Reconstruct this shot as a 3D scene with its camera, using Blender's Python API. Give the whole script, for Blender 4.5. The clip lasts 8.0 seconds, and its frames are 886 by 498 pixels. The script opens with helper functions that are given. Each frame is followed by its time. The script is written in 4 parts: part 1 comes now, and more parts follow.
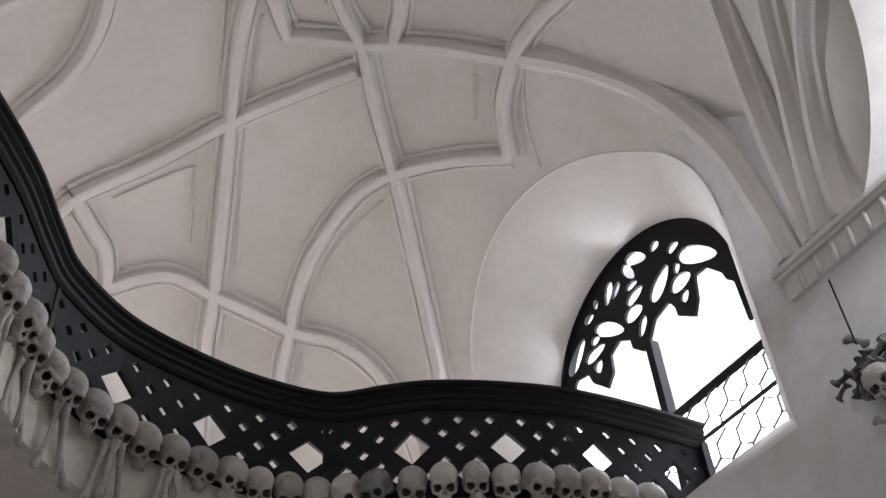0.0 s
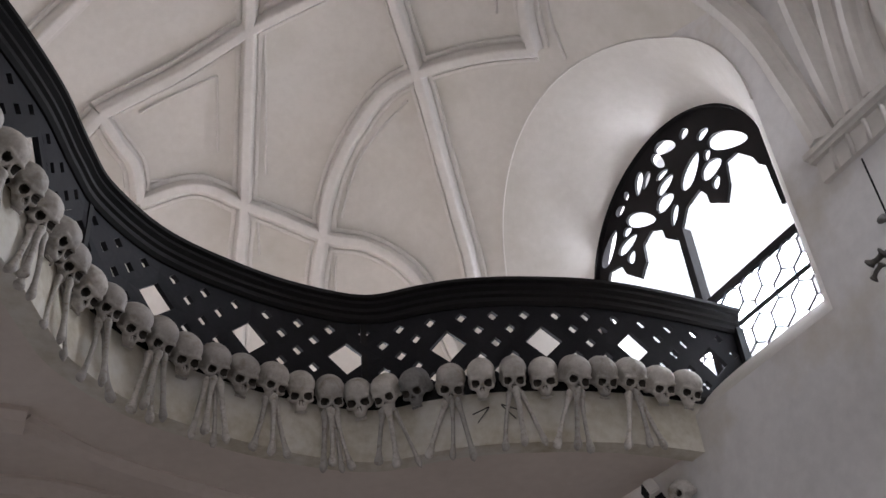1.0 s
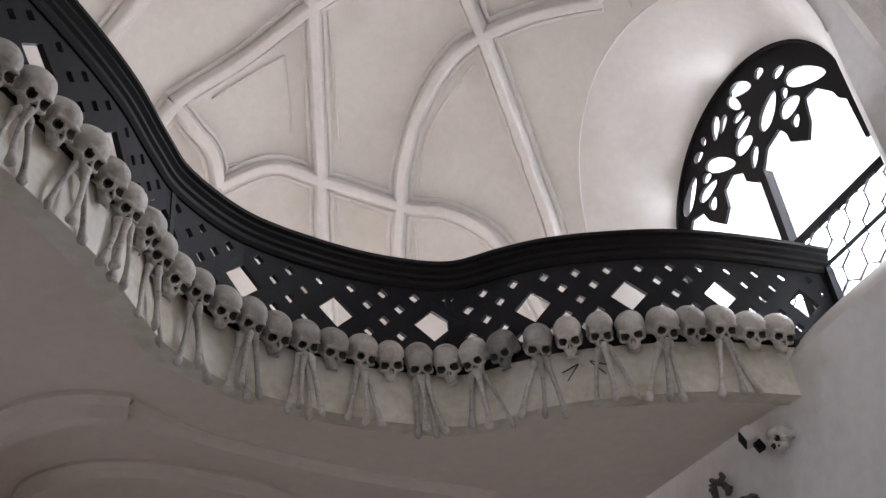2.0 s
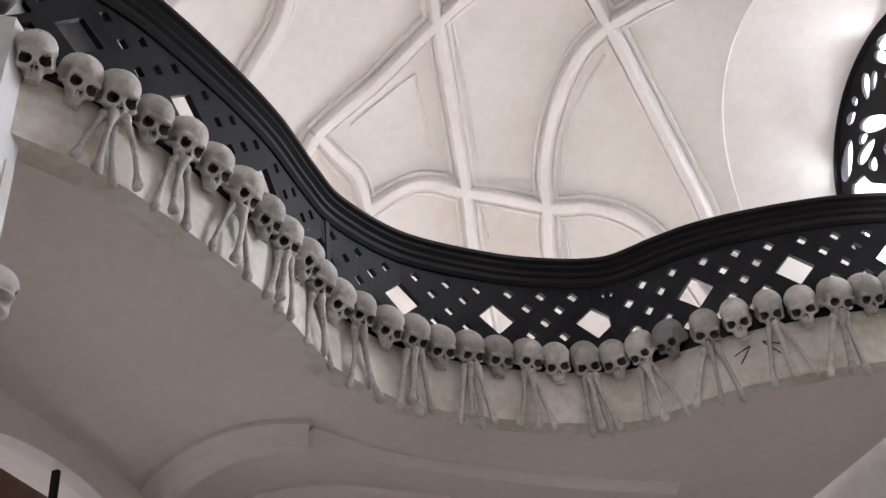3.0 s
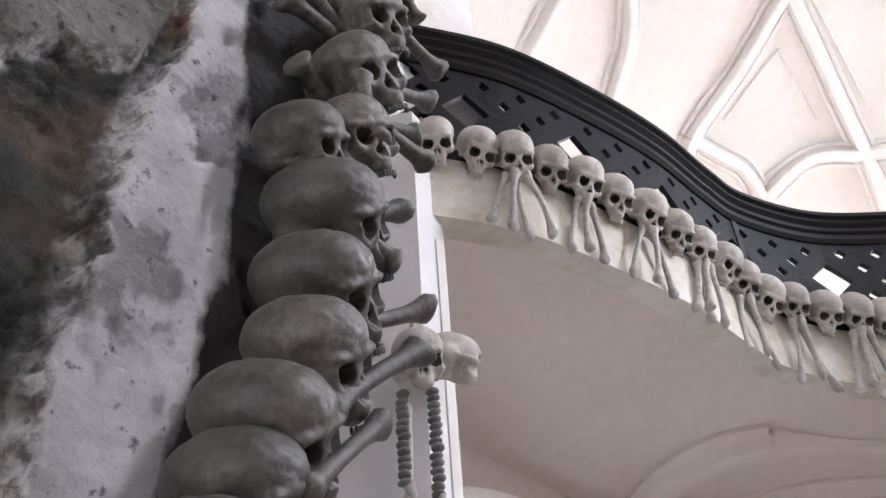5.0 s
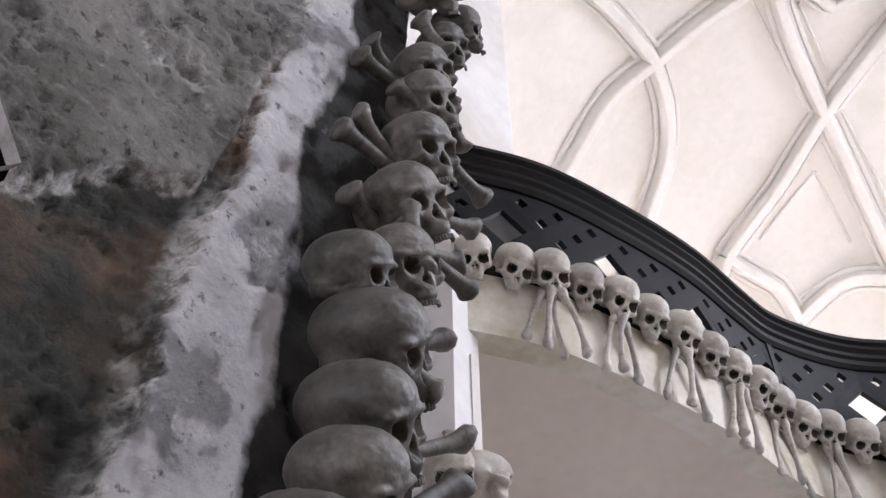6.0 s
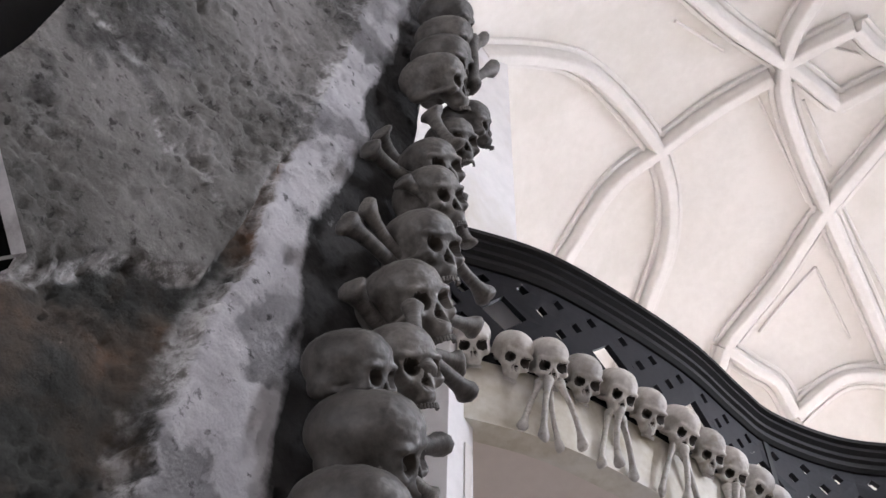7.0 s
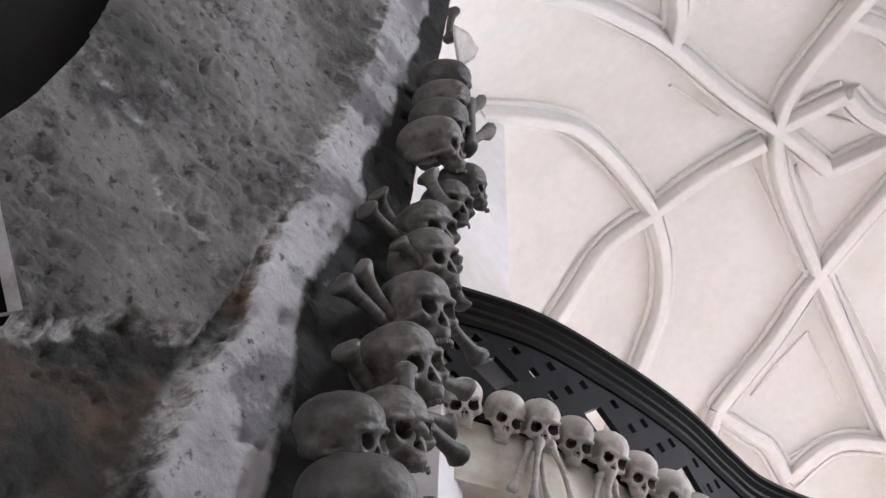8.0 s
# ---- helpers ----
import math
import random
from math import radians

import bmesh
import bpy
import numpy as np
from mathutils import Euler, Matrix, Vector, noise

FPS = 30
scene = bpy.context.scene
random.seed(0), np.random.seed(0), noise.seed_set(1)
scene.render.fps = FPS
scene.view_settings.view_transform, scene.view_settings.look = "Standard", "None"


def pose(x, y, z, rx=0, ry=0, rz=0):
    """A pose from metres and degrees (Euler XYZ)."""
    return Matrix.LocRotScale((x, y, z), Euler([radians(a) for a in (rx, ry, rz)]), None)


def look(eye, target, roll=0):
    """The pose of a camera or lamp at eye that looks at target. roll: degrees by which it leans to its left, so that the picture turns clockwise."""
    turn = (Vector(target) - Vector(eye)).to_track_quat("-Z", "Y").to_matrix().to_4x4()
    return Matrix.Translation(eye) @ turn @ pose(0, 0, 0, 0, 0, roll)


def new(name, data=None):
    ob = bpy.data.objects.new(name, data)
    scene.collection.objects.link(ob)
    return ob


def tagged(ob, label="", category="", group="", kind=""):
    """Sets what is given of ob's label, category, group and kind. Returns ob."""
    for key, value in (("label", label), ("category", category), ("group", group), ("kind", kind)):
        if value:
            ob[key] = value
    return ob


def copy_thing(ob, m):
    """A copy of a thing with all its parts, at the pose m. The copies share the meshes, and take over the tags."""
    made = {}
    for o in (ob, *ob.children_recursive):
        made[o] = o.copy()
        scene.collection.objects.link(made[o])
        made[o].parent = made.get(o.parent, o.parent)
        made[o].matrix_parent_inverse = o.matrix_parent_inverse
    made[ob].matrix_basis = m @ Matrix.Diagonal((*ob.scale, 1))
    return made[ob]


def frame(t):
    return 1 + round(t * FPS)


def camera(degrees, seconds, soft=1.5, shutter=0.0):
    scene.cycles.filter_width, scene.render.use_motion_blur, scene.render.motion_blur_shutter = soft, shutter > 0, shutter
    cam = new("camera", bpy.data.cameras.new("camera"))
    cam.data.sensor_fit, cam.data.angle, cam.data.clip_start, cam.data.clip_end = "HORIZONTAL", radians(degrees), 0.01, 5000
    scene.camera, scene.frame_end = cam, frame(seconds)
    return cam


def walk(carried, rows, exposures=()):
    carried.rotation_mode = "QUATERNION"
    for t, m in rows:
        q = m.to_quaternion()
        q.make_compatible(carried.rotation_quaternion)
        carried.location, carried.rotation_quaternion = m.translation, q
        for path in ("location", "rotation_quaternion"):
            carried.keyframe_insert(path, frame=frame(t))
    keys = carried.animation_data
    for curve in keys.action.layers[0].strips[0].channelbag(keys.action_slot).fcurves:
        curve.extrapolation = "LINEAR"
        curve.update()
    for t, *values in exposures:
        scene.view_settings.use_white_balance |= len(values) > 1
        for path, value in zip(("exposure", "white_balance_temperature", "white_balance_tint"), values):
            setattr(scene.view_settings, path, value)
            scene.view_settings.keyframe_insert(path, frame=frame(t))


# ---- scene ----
cam = camera(45.4, 8.0)
ROWS = [
    (0.0, (-0.052, 0.049, 1.525), (0.042, 1.489, 2.909), -5.2),
    (0.5, (-0.068, 0.070, 1.511), (-0.009, 1.564, 2.839), -6.1),
    (1.0, (-0.037, 0.051, 1.527), (-0.017, 1.615, 2.773), -6.0),
    (2.5, (-0.026, 0.039, 1.523), (-0.292, 1.611, 2.730), -7.2),
    (3.0, (-0.047, 0.039, 1.522), (-0.454, 1.554, 2.762), -7.4),
    (3.5, (-0.058, 0.010, 1.515), (-0.610, 1.474, 2.760), -7.9),
    (4.0, (-0.085, 0.006, 1.537), (-0.808, 1.382, 2.795), -7.7),
    (4.5, (-0.114, -0.002, 1.534), (-1.004, 1.273, 2.791), -6.7),
    (5.0, (-0.115, -0.046, 1.514), (-1.112, 1.072, 2.839), -4.3),
    (6.5, (-0.080, -0.108, 1.536), (-0.989, 0.832, 3.050), 1.0),
    (7.0, (-0.075, -0.123, 1.555), (-0.946, 0.789, 3.108), 1.9),
    (7.5, (-0.063, -0.133, 1.544), (-0.902, 0.759, 3.126), 2.1),
    (8.0, (-0.066, -0.137, 1.554), (-0.873, 0.720, 3.170), 2.7),
]
walk(cam, [(t, look(eye, target, roll)) for t, eye, target, roll in ROWS],
     exposures=[(0.0, -0.98, 6150, 15), (1.0, -1.0, 6150, 15), (2.5, -0.3, 6150, 14.5), (3.5, 0.03, 6120, 14.5), (4.5, 0.40, 6080, 15.5), (5.0, 0.5, 6080, 16), (6.5, 0.3, 6080, 16), (8.0, 0.12, 6080, 16)])

# ---------------------------------------------------------------- light
EYE_Z = 1.6
world = bpy.data.worlds.new("sky")
scene.world = world
world.use_nodes = True
wn = world.node_tree.nodes
sky = wn.new("ShaderNodeTexSky")
sky.sky_type, sky.sun_disc = "NISHITA", False
sky.sun_elevation, sky.sun_rotation = radians(42), radians(75)
wn["Background"].inputs["Strength"].default_value = 0.15
world.node_tree.links.new(sky.outputs["Color"], wn["Background"].inputs["Color"])


def lamp(name, kind, m, energy, colour, size=None, size_y=None):
    data = bpy.data.lights.new(name, kind)
    data.energy, data.color = energy, colour
    if kind == "AREA":
        data.shape, data.size, data.size_y = "RECTANGLE", size, size_y
    ob = new(name, data)
    ob.matrix_world = m
    return ob


sun = lamp("sun", "SUN", look((20, 6, 20), (0, 0, 0)), 2.0, (1.0, 0.95, 0.88))
sun.data.angle = radians(0.6)


# daylight that comes in at the east window and at a nearer one out of view
lamp("window_light_east", "AREA", look((4.75 * .8645 - 3.74 * .5026, 4.75 * .5026 + 3.74 * .8645, EYE_Z + 4.36), (-.6, 2.2, EYE_Z + 2.9)), 375, (0.93, 0.96, 1.0), 1.5, 1.6)
lamp("window_light_south", "AREA", look((2.35, 1.75, 5.7), (-1.4, 2.0, 3.9)), 105, (0.96, 0.98, 1.0), 0.7, 1.0)
# two added fill lamps without a known source, for the vault and the soffit
lamp("fill_light_gallery", "AREA", look((-2.6, 6.9, 4.7), (-.9, 3.4, 5.9)), 270, (0.97, 0.98, 1.0), 1.8, 0.9)
lamp("fill_light_nave", "AREA", look((-.7, -4.7, 2.4), (.1, 4.2, 3.2)), 150, (1.0, 0.98, 0.97), 3.0, 3.0)


# ---------------------------------------------------------------- materials
def rgb(c):
    return (*c, 1.0)


def material(name, base, dark=None, rough=0.8, metal=0.0, big=1.5, small=30.0, amount=0.5, bump=0.15, depth=0.004, island=0.0, grime=None, grime_size=3.0):
    """Two scales of noise between two colours, with fine relief, and stains of a third colour."""
    mat = bpy.data.materials.new(name)
    mat.use_nodes = True
    nt = mat.node_tree
    n, l = nt.nodes, nt.links
    bsdf = n["Principled BSDF"]
    bsdf.inputs["Roughness"].default_value = rough
    bsdf.inputs["Metallic"].default_value = metal
    co = n.new("ShaderNodeTexCoord")
    info = n.new("ShaderNodeObjectInfo")
    shift = n.new("ShaderNodeVectorMath")
    shift.operation = "MULTIPLY_ADD"
    shift.inputs[1].default_value = (1, 1, 1)
    scale = n.new("ShaderNodeVectorMath")
    scale.operation = "SCALE"
    scale.inputs["Scale"].default_value = 37.0
    comb = n.new("ShaderNodeCombineXYZ")
    for k in range(3):
        l.new(info.outputs["Random"], comb.inputs[k])
    l.new(comb.outputs[0], scale.inputs[0])
    l.new(co.outputs["Object"], shift.inputs[0])
    l.new(scale.outputs[0], shift.inputs[2])

    def tex(size, detail):
        t = n.new("ShaderNodeTexNoise")
        t.inputs["Scale"].default_value = size
        t.inputs["Detail"].default_value = detail
        t.inputs["Roughness"].default_value = 0.6
        l.new(shift.outputs[0], t.inputs["Vector"])
        return t

    a, b = tex(big, 5), tex(small, 6)
    mix = n.new("ShaderNodeMath")
    mix.operation = "MULTIPLY_ADD"
    mix.inputs[1].default_value = 0.6
    half = n.new("ShaderNodeMath")
    half.operation = "MULTIPLY"
    half.inputs[1].default_value = 0.4
    l.new(b.outputs["Fac"], half.inputs[0])
    l.new(a.outputs["Fac"], mix.inputs[0])
    l.new(half.outputs[0], mix.inputs[2])
    ramp = n.new("ShaderNodeValToRGB")
    lo = dark or tuple(c * (1 - amount) for c in base)
    ramp.color_ramp.elements[0].color, ramp.color_ramp.elements[0].position = rgb(lo), 0.34
    ramp.color_ramp.elements[1].color, ramp.color_ramp.elements[1].position = rgb(base), 0.6
    l.new(mix.outputs[0], ramp.inputs[0])
    colour = ramp.outputs[0]
    if grime:
        g = tex(grime_size, 8)
        gr = n.new("ShaderNodeValToRGB")
        gr.color_ramp.elements[0].position, gr.color_ramp.elements[1].position = 0.52, 0.72
        m = n.new("ShaderNodeMixRGB")
        m.inputs[2].default_value = rgb(grime)
        l.new(g.outputs["Fac"], gr.inputs[0])
        l.new(gr.outputs[0], m.inputs[0])
        l.new(colour, m.inputs[1])
        colour = m.outputs[0]
    if island:
        hsv = n.new("ShaderNodeHueSaturation")
        vary = n.new("ShaderNodeMapRange")
        vary.inputs["To Min"].default_value, vary.inputs["To Max"].default_value = 1 - island, 1 + island * 0.5
        l.new(info.outputs["Random"], vary.inputs["Value"])
        l.new(vary.outputs[0], hsv.inputs["Value"])
        l.new(colour, hsv.inputs["Color"])
        colour = hsv.outputs[0]
    l.new(colour, bsdf.inputs["Base Color"])
    bp = n.new("ShaderNodeBump")
    bp.inputs["Strength"].default_value, bp.inputs["Distance"].default_value = bump, depth
    l.new(mix.outputs[0], bp.inputs["Height"])
    l.new(bp.outputs[0], bsdf.inputs["Normal"])
    return mat


VAULT = material("vault_plaster", (0.77, 0.735, 0.69), (0.68, 0.645, 0.595), 0.9, big=1.2, small=18, bump=0.3, depth=0.012, grime=(0.62, 0.585, 0.52), grime_size=1.1)
RIB = material("rib_stucco", (0.80, 0.765, 0.73), (0.70, 0.67, 0.63), 0.85, big=2, small=25, bump=0.2, depth=0.006)
WALL = material("wall_plaster", (0.82, 0.80, 0.795), (0.68, 0.665, 0.66), 0.9, big=1.3, small=14, bump=0.3, depth=0.01, grime=(0.60, 0.55, 0.47), grime_size=1.4)
FASCIA = material("fascia_plaster", (0.72, 0.685, 0.60), (0.47, 0.415, 0.30), 0.9, big=3.0, small=20, bump=0.3, depth=0.008, grime=(0.80, 0.79, 0.76), grime_size=1.8)
SOFFIT = material("soffit_plaster", (0.76, 0.685, 0.625), (0.68, 0.605, 0.545), 0.92, big=1.0, small=16, bump=0.2, depth=0.006)
BLACK = material("black_painted_wood", (0.010, 0.009, 0.009), (0.005, 0.0045, 0.0045), 0.5, big=3, small=60, bump=0.2, depth=0.003)
PANEL = material("black_lattice_wood", (0.014, 0.0135, 0.017), (0.007, 0.007, 0.009), 0.65, big=3, small=50, bump=0.2, depth=0.003)
IRON = material("dark_iron", (0.012, 0.010, 0.011), None, 0.75, 0.0, big=4, small=60, bump=0.2)
BONE = material("old_bone", (0.58, 0.55, 0.51), (0.40, 0.37, 0.33), 0.62, big=9, small=70, bump=0.35, depth=0.002, island=0.3, grime=(0.30, 0.26, 0.20), grime_size=14)
# bone for skull hollows: dirt, plus their shade put into the colour
SOCKET_DARK = material("soiled_shaded_bone", (0.055, 0.045, 0.036), (0.022, 0.018, 0.015), 0.9, big=12, small=80, bump=0.3, depth=0.002)
BONE_GREY = material("grey_bone", (0.25, 0.24, 0.23), (0.13, 0.125, 0.12), 0.7, big=9, small=70, bump=0.35, depth=0.002)
BONE_DULL = material("weathered_bone", (0.118, 0.107, 0.094), (0.034, 0.030, 0.026), 0.52, big=13, small=90, bump=0.7, depth=0.003, island=0.4, grime=(0.030, 0.025, 0.021), grime_size=17)
OLD_PLASTER = material("old_limewash", (0.52, 0.50, 0.50), (0.34, 0.33, 0.33), 0.92, big=6, small=50, bump=0.6, depth=0.01, grime=(0.16, 0.15, 0.14), grime_size=6)
WOOD = material("brown_wood", (0.16, 0.08, 0.045), (0.07, 0.035, 0.02), 0.5, big=3, small=40, bump=0.2)
FLOOR = material("stone_floor", (0.55, 0.49, 0.44), (0.42, 0.37, 0.33), 0.7, big=2, small=20)
for m in (BLACK, PANEL, IRON):
    m.node_tree.nodes["Principled BSDF"].inputs["Specular IOR Level"].default_value = 0.22
# lead, with the window's glare put into its lighter grey
LEAD = material("lead_came", (0.30, 0.30, 0.32), None, 0.6, 0.4)

GLASS = bpy.data.materials.new("window_glass")
GLASS.use_nodes = True
gb = GLASS.node_tree.nodes["Principled BSDF"]
gb.inputs["Base Color"].default_value = (0.95, 0.97, 1.0, 1)
gb.inputs["Roughness"].default_value = 0.12
gb.inputs["Transmission Weight"].default_value = 1.0
gb.inputs["IOR"].default_value = 1.1

DAY = bpy.data.materials.new("overcast_sky")
DAY.use_nodes = True
em = DAY.node_tree.nodes.new("ShaderNodeEmission")
em.inputs["Color"].default_value = (0.96, 0.98, 1.0, 1)
em.inputs["Strength"].default_value = 3.0
DAY.node_tree.links.new(em.outputs[0], DAY.node_tree.nodes["Material Output"].inputs["Surface"])


PALE = DAY.copy()
PALE.name = "pale_daylight"
PALE.node_tree.nodes["Emission"].inputs["Strength"].default_value = 1.1

# ---------------------------------------------------------------- mesh helpers
def mesh_object(name, bm, mat, smooth=False, parent=None, label=""):
    bmesh.ops.recalc_face_normals(bm, faces=bm.faces)
    me = bpy.data.meshes.new(name)
    bm.to_mesh(me)
    bm.free()
    if mat:
        me.materials.append(mat)
    if smooth:
        for p in me.polygons:
            p.use_smooth = True
    ob = new(name, me)
    if parent:
        ob.parent = parent
    if label:
        ob["label"] = label
    return ob


def part(name, bm, mat, parent, label="", smooth=False):
    return mesh_object(name, bm, mat, smooth, parent, label)


def array_mesh(name, verts, faces, mat, smooth=False, parent=None, label=""):
    me = bpy.data.meshes.new(name)
    me.from_pydata([tuple(map(float, v)) for v in verts], [], faces)
    me.update()
    me.materials.append(mat)
    if smooth:
        me.polygons.foreach_set("use_smooth", [True] * len(me.polygons))
    ob = new(name, me)
    if parent:
        ob.parent = parent
    if label:
        ob["label"] = label
    return ob


def add_box(bm, centre, size, m=None):
    made = bmesh.ops.create_cube(bm, size=1.0)["verts"]
    t = Matrix.Translation(centre) @ (m or Matrix()) @ Matrix.Diagonal((*size, 1))
    bmesh.ops.transform(bm, matrix=t, verts=made)
    return made


def sweep(bm, path, section, up=None, closed_section=True):
    """Sweep a 2D section (side, up) along a path of points, with the side level."""
    rings = []
    for i, p in enumerate(path):
        a, b = path[max(i - 1, 0)], path[min(i + 1, len(path) - 1)]
        t = (Vector(b) - Vector(a)).normalized()
        u = Vector(up[i]) if up else Vector((0, 0, 1))
        side = t.cross(u).normalized()
        v = side.cross(t).normalized() if up else u
        rings.append([bm.verts.new(Vector(p) + side * s + v * h) for s, h in section])
    n = len(section)
    for a, b in zip(rings, rings[1:]):
        for k in range(n if closed_section else n - 1):
            bm.faces.new((a[k], a[(k + 1) % n], b[(k + 1) % n], b[k]))
    if closed_section:
        bm.faces.new(rings[0])
        bm.faces.new(rings[-1])
    return rings


def smooth_path(points, step=0.05):
    """An evenly spaced Catmull-Rom line through the points."""
    pts = [Vector(p) for p in points]
    pts = [2 * pts[0] - pts[1]] + pts + [2 * pts[-1] - pts[-2]]
    fine = []
    for i in range(1, len(pts) - 2):
        p0, p1, p2, p3 = pts[i - 1:i + 3]
        for k in range(20):
            t = k / 20
            fine.append(0.5 * ((2 * p1) + (p2 - p0) * t + (2 * p0 - 5 * p1 + 4 * p2 - p3) * t * t + (3 * p1 - p0 - 3 * p2 + p3) * t ** 3))
    fine.append(pts[-2])
    out, left = [fine[0]], step
    for a, b in zip(fine, fine[1:]):
        d = (b - a).length
        pos = 0.0
        while d - pos >= left:
            pos += left
            out.append(a.lerp(b, pos / d))
            left = step
        left -= d - pos
    if (out[-1] - fine[-1]).length > step * 0.3:
        out.append(fine[-1])
    return out


# ---------------------------------------------------------------- the plan
# window wall: NRM points out of the chapel, ALONG runs along the wall
NRM = Vector((0.8645, 0.5026, 0))
ALONG = Vector((0.5026, -0.8645, 0))
WALL_K, GLASS_K = 3.40, 3.95
WIN_S = -3.78


def on_wall(s, k, z):
    return NRM * k + ALONG * s + Vector((0, 0, z))


DOME_C = Vector((-0.805, 3.68, EYE_Z + 3.22))
DOME_R, DOME_H = 2.875, 2.53


def dome_z(x, y):
    q = ((x - DOME_C.x) ** 2 + (y - DOME_C.y) ** 2) / DOME_R ** 2
    return DOME_C.z + DOME_H * math.sqrt(max(1 - q, 0.0))


def dome_point(bearing, r, lift=0.0):
    a = radians(bearing)
    x, y = DOME_C.x + DOME_R * r * math.sin(a), DOME_C.y + DOME_R * r * math.cos(a)
    n = dome_normal(x, y)
    return Vector((x, y, dome_z(x, y))) + n * lift


def dome_normal(x, y):
    """Pointing into the chapel."""
    z = dome_z(x, y)
    g = Vector(((x - DOME_C.x) / DOME_R ** 2, (y - DOME_C.y) / DOME_R ** 2, (z - DOME_C.z) / DOME_H ** 2))
    return -g.normalized()


# recess of the window: the arch at the face of the vault, and the arch of the frame
ARCH_R, ARCH_Z = 1.25, EYE_Z + 3.77
FRAME_R, FRAME_V, FRAME_Z, SILL_Z = 0.87, 0.83, EYE_Z + 3.98, EYE_Z + 2.9


def dome_k(s, z):
    """How far out the vault lies at that place of the window wall."""
    cs, ck = DOME_C.dot(ALONG), DOME_C.dot(NRM)
    h = max(z - DOME_C.z, 0) / DOME_H
    return ck + math.sqrt(max(DOME_R ** 2 * (1 - h * h) - (s - cs) ** 2, 0.0))


def face_k(s, z):
    """How far out the chapel's inner face lies at that place of the window wall: the vault or the wall below it."""
    cs, ck = DOME_C.dot(ALONG), DOME_C.dot(NRM)
    h = max(z - DOME_C.z, 0) / DOME_H
    q = DOME_R ** 2 * (1 - h * h) - (s - cs) ** 2
    return min(WALL_K, ck + math.sqrt(max(q, 0.0)))


def in_recess(p, grow=0.0):
    s, z = p.dot(ALONG), p.z
    if p.dot(NRM) < 1.6:
        return False
    if z > ARCH_Z:
        return (s - WIN_S) ** 2 + (z - ARCH_Z) ** 2 < (ARCH_R + grow) ** 2
    return abs(s - WIN_S) < ARCH_R + grow and z > SILL_Z - 0.5


# vault: one shell of plaster, cut open at the window's recess
def build_vault():
    bm = bmesh.new()
    rings, n = 80, 192
    grid = []
    for i in range(rings + 1):
        el = math.pi / 2 * (1 - i / rings)
        r = math.cos(el)
        grid.append([bm.verts.new((DOME_C.x + DOME_R * r * math.sin(2 * math.pi * j / n), DOME_C.y + DOME_R * r * math.cos(2 * math.pi * j / n),
                                   DOME_C.z + DOME_H * math.sin(el))) for j in range(n)] if i else [bm.verts.new((DOME_C.x, DOME_C.y, DOME_C.z + DOME_H))])
    for i in range(rings):
        for j in range(n):
            a, b = grid[i], grid[i + 1]
            f = (a[0], b[j], b[(j + 1) % n]) if i == 0 else (a[j], b[j], b[(j + 1) % n], a[(j + 1) % n])
            c = sum((v.co for v in f), Vector()) / len(f)
            if not in_recess(c):
                bm.faces.new(f)
    # bring the cut's edge onto the arch
    for v in [v for v in bm.verts if v.is_boundary and v.co.dot(NRM) > 1.6 and v.co.z > DOME_C.z + .05]:
        q, z = v.co.dot(ALONG) - WIN_S, v.co.z - ARCH_Z
        if z > 0:
            ln = math.hypot(q, z)
            q, z = q * ARCH_R / ln, z * ARCH_R / ln
        else:
            q = math.copysign(ARCH_R, q)
        k = dome_k(WIN_S + q, ARCH_Z + z)
        v.co = on_wall(WIN_S + q, k, ARCH_Z + z)
    bmesh.ops.delete(bm, geom=[v for v in bm.verts if not v.link_faces], context="VERTS")
    return tagged(mesh_object("ceiling", bm, VAULT, True), "cream plastered vault with stucco ribs", "vault", kind="structure")


vault = build_vault()

# ribs: nodes of the net in shares of the vault's radius
NODES = dict(a=(.277, .437), b=(.545, .099), c=(-.106, .320), d=(-.186, .694), e=(0, .776), f=(-.470, .412), g=(.217, .125), h=(.287, .118), k=(-.425, .616),
             s=(.015, -.050), l=(-.302, -.067), t=(-.039, -.389), m=(.049, .115), v=(.170, -.034), n=(.546, .333))


def rib(points, width=0.095, height=0.105, thin=False):
    flat = smooth_path([(*(NODES[p] if isinstance(p, str) else p), 0) for p in points], 0.012)
    path, ups = [], []
    for p in flat:
        x, y = DOME_C.x + p.x * DOME_R, DOME_C.y + p.y * DOME_R
        path.append(Vector((x, y, dome_z(x, y))))
        ups.append(dome_normal(x, y))
    w, h = width / 2, height
    half = [(w * 1.85, -0.02), (w * 1.85, h * .24), (w * 1.78, h * .30), (w * 1.36, h * .30), (w * 1.30, h * .16), (w * 1.12, h * .18), (w * .96, h * .42), (w * .82, h * .64), (w * .72, h * .88), (w * .60, h * .97), (w * .42, h)]
    if thin:
        half = [(w, -0.02), (w, h * .6), (w * .4, h)]
    section = [(-q, r) for q, r in half] + [(q, r) for q, r in reversed(half)]
    bm = bmesh.new()
    sweep(bm, path, section, ups)
    return mesh_object("fillet" if thin else "rib", bm, RIB, False, vault)


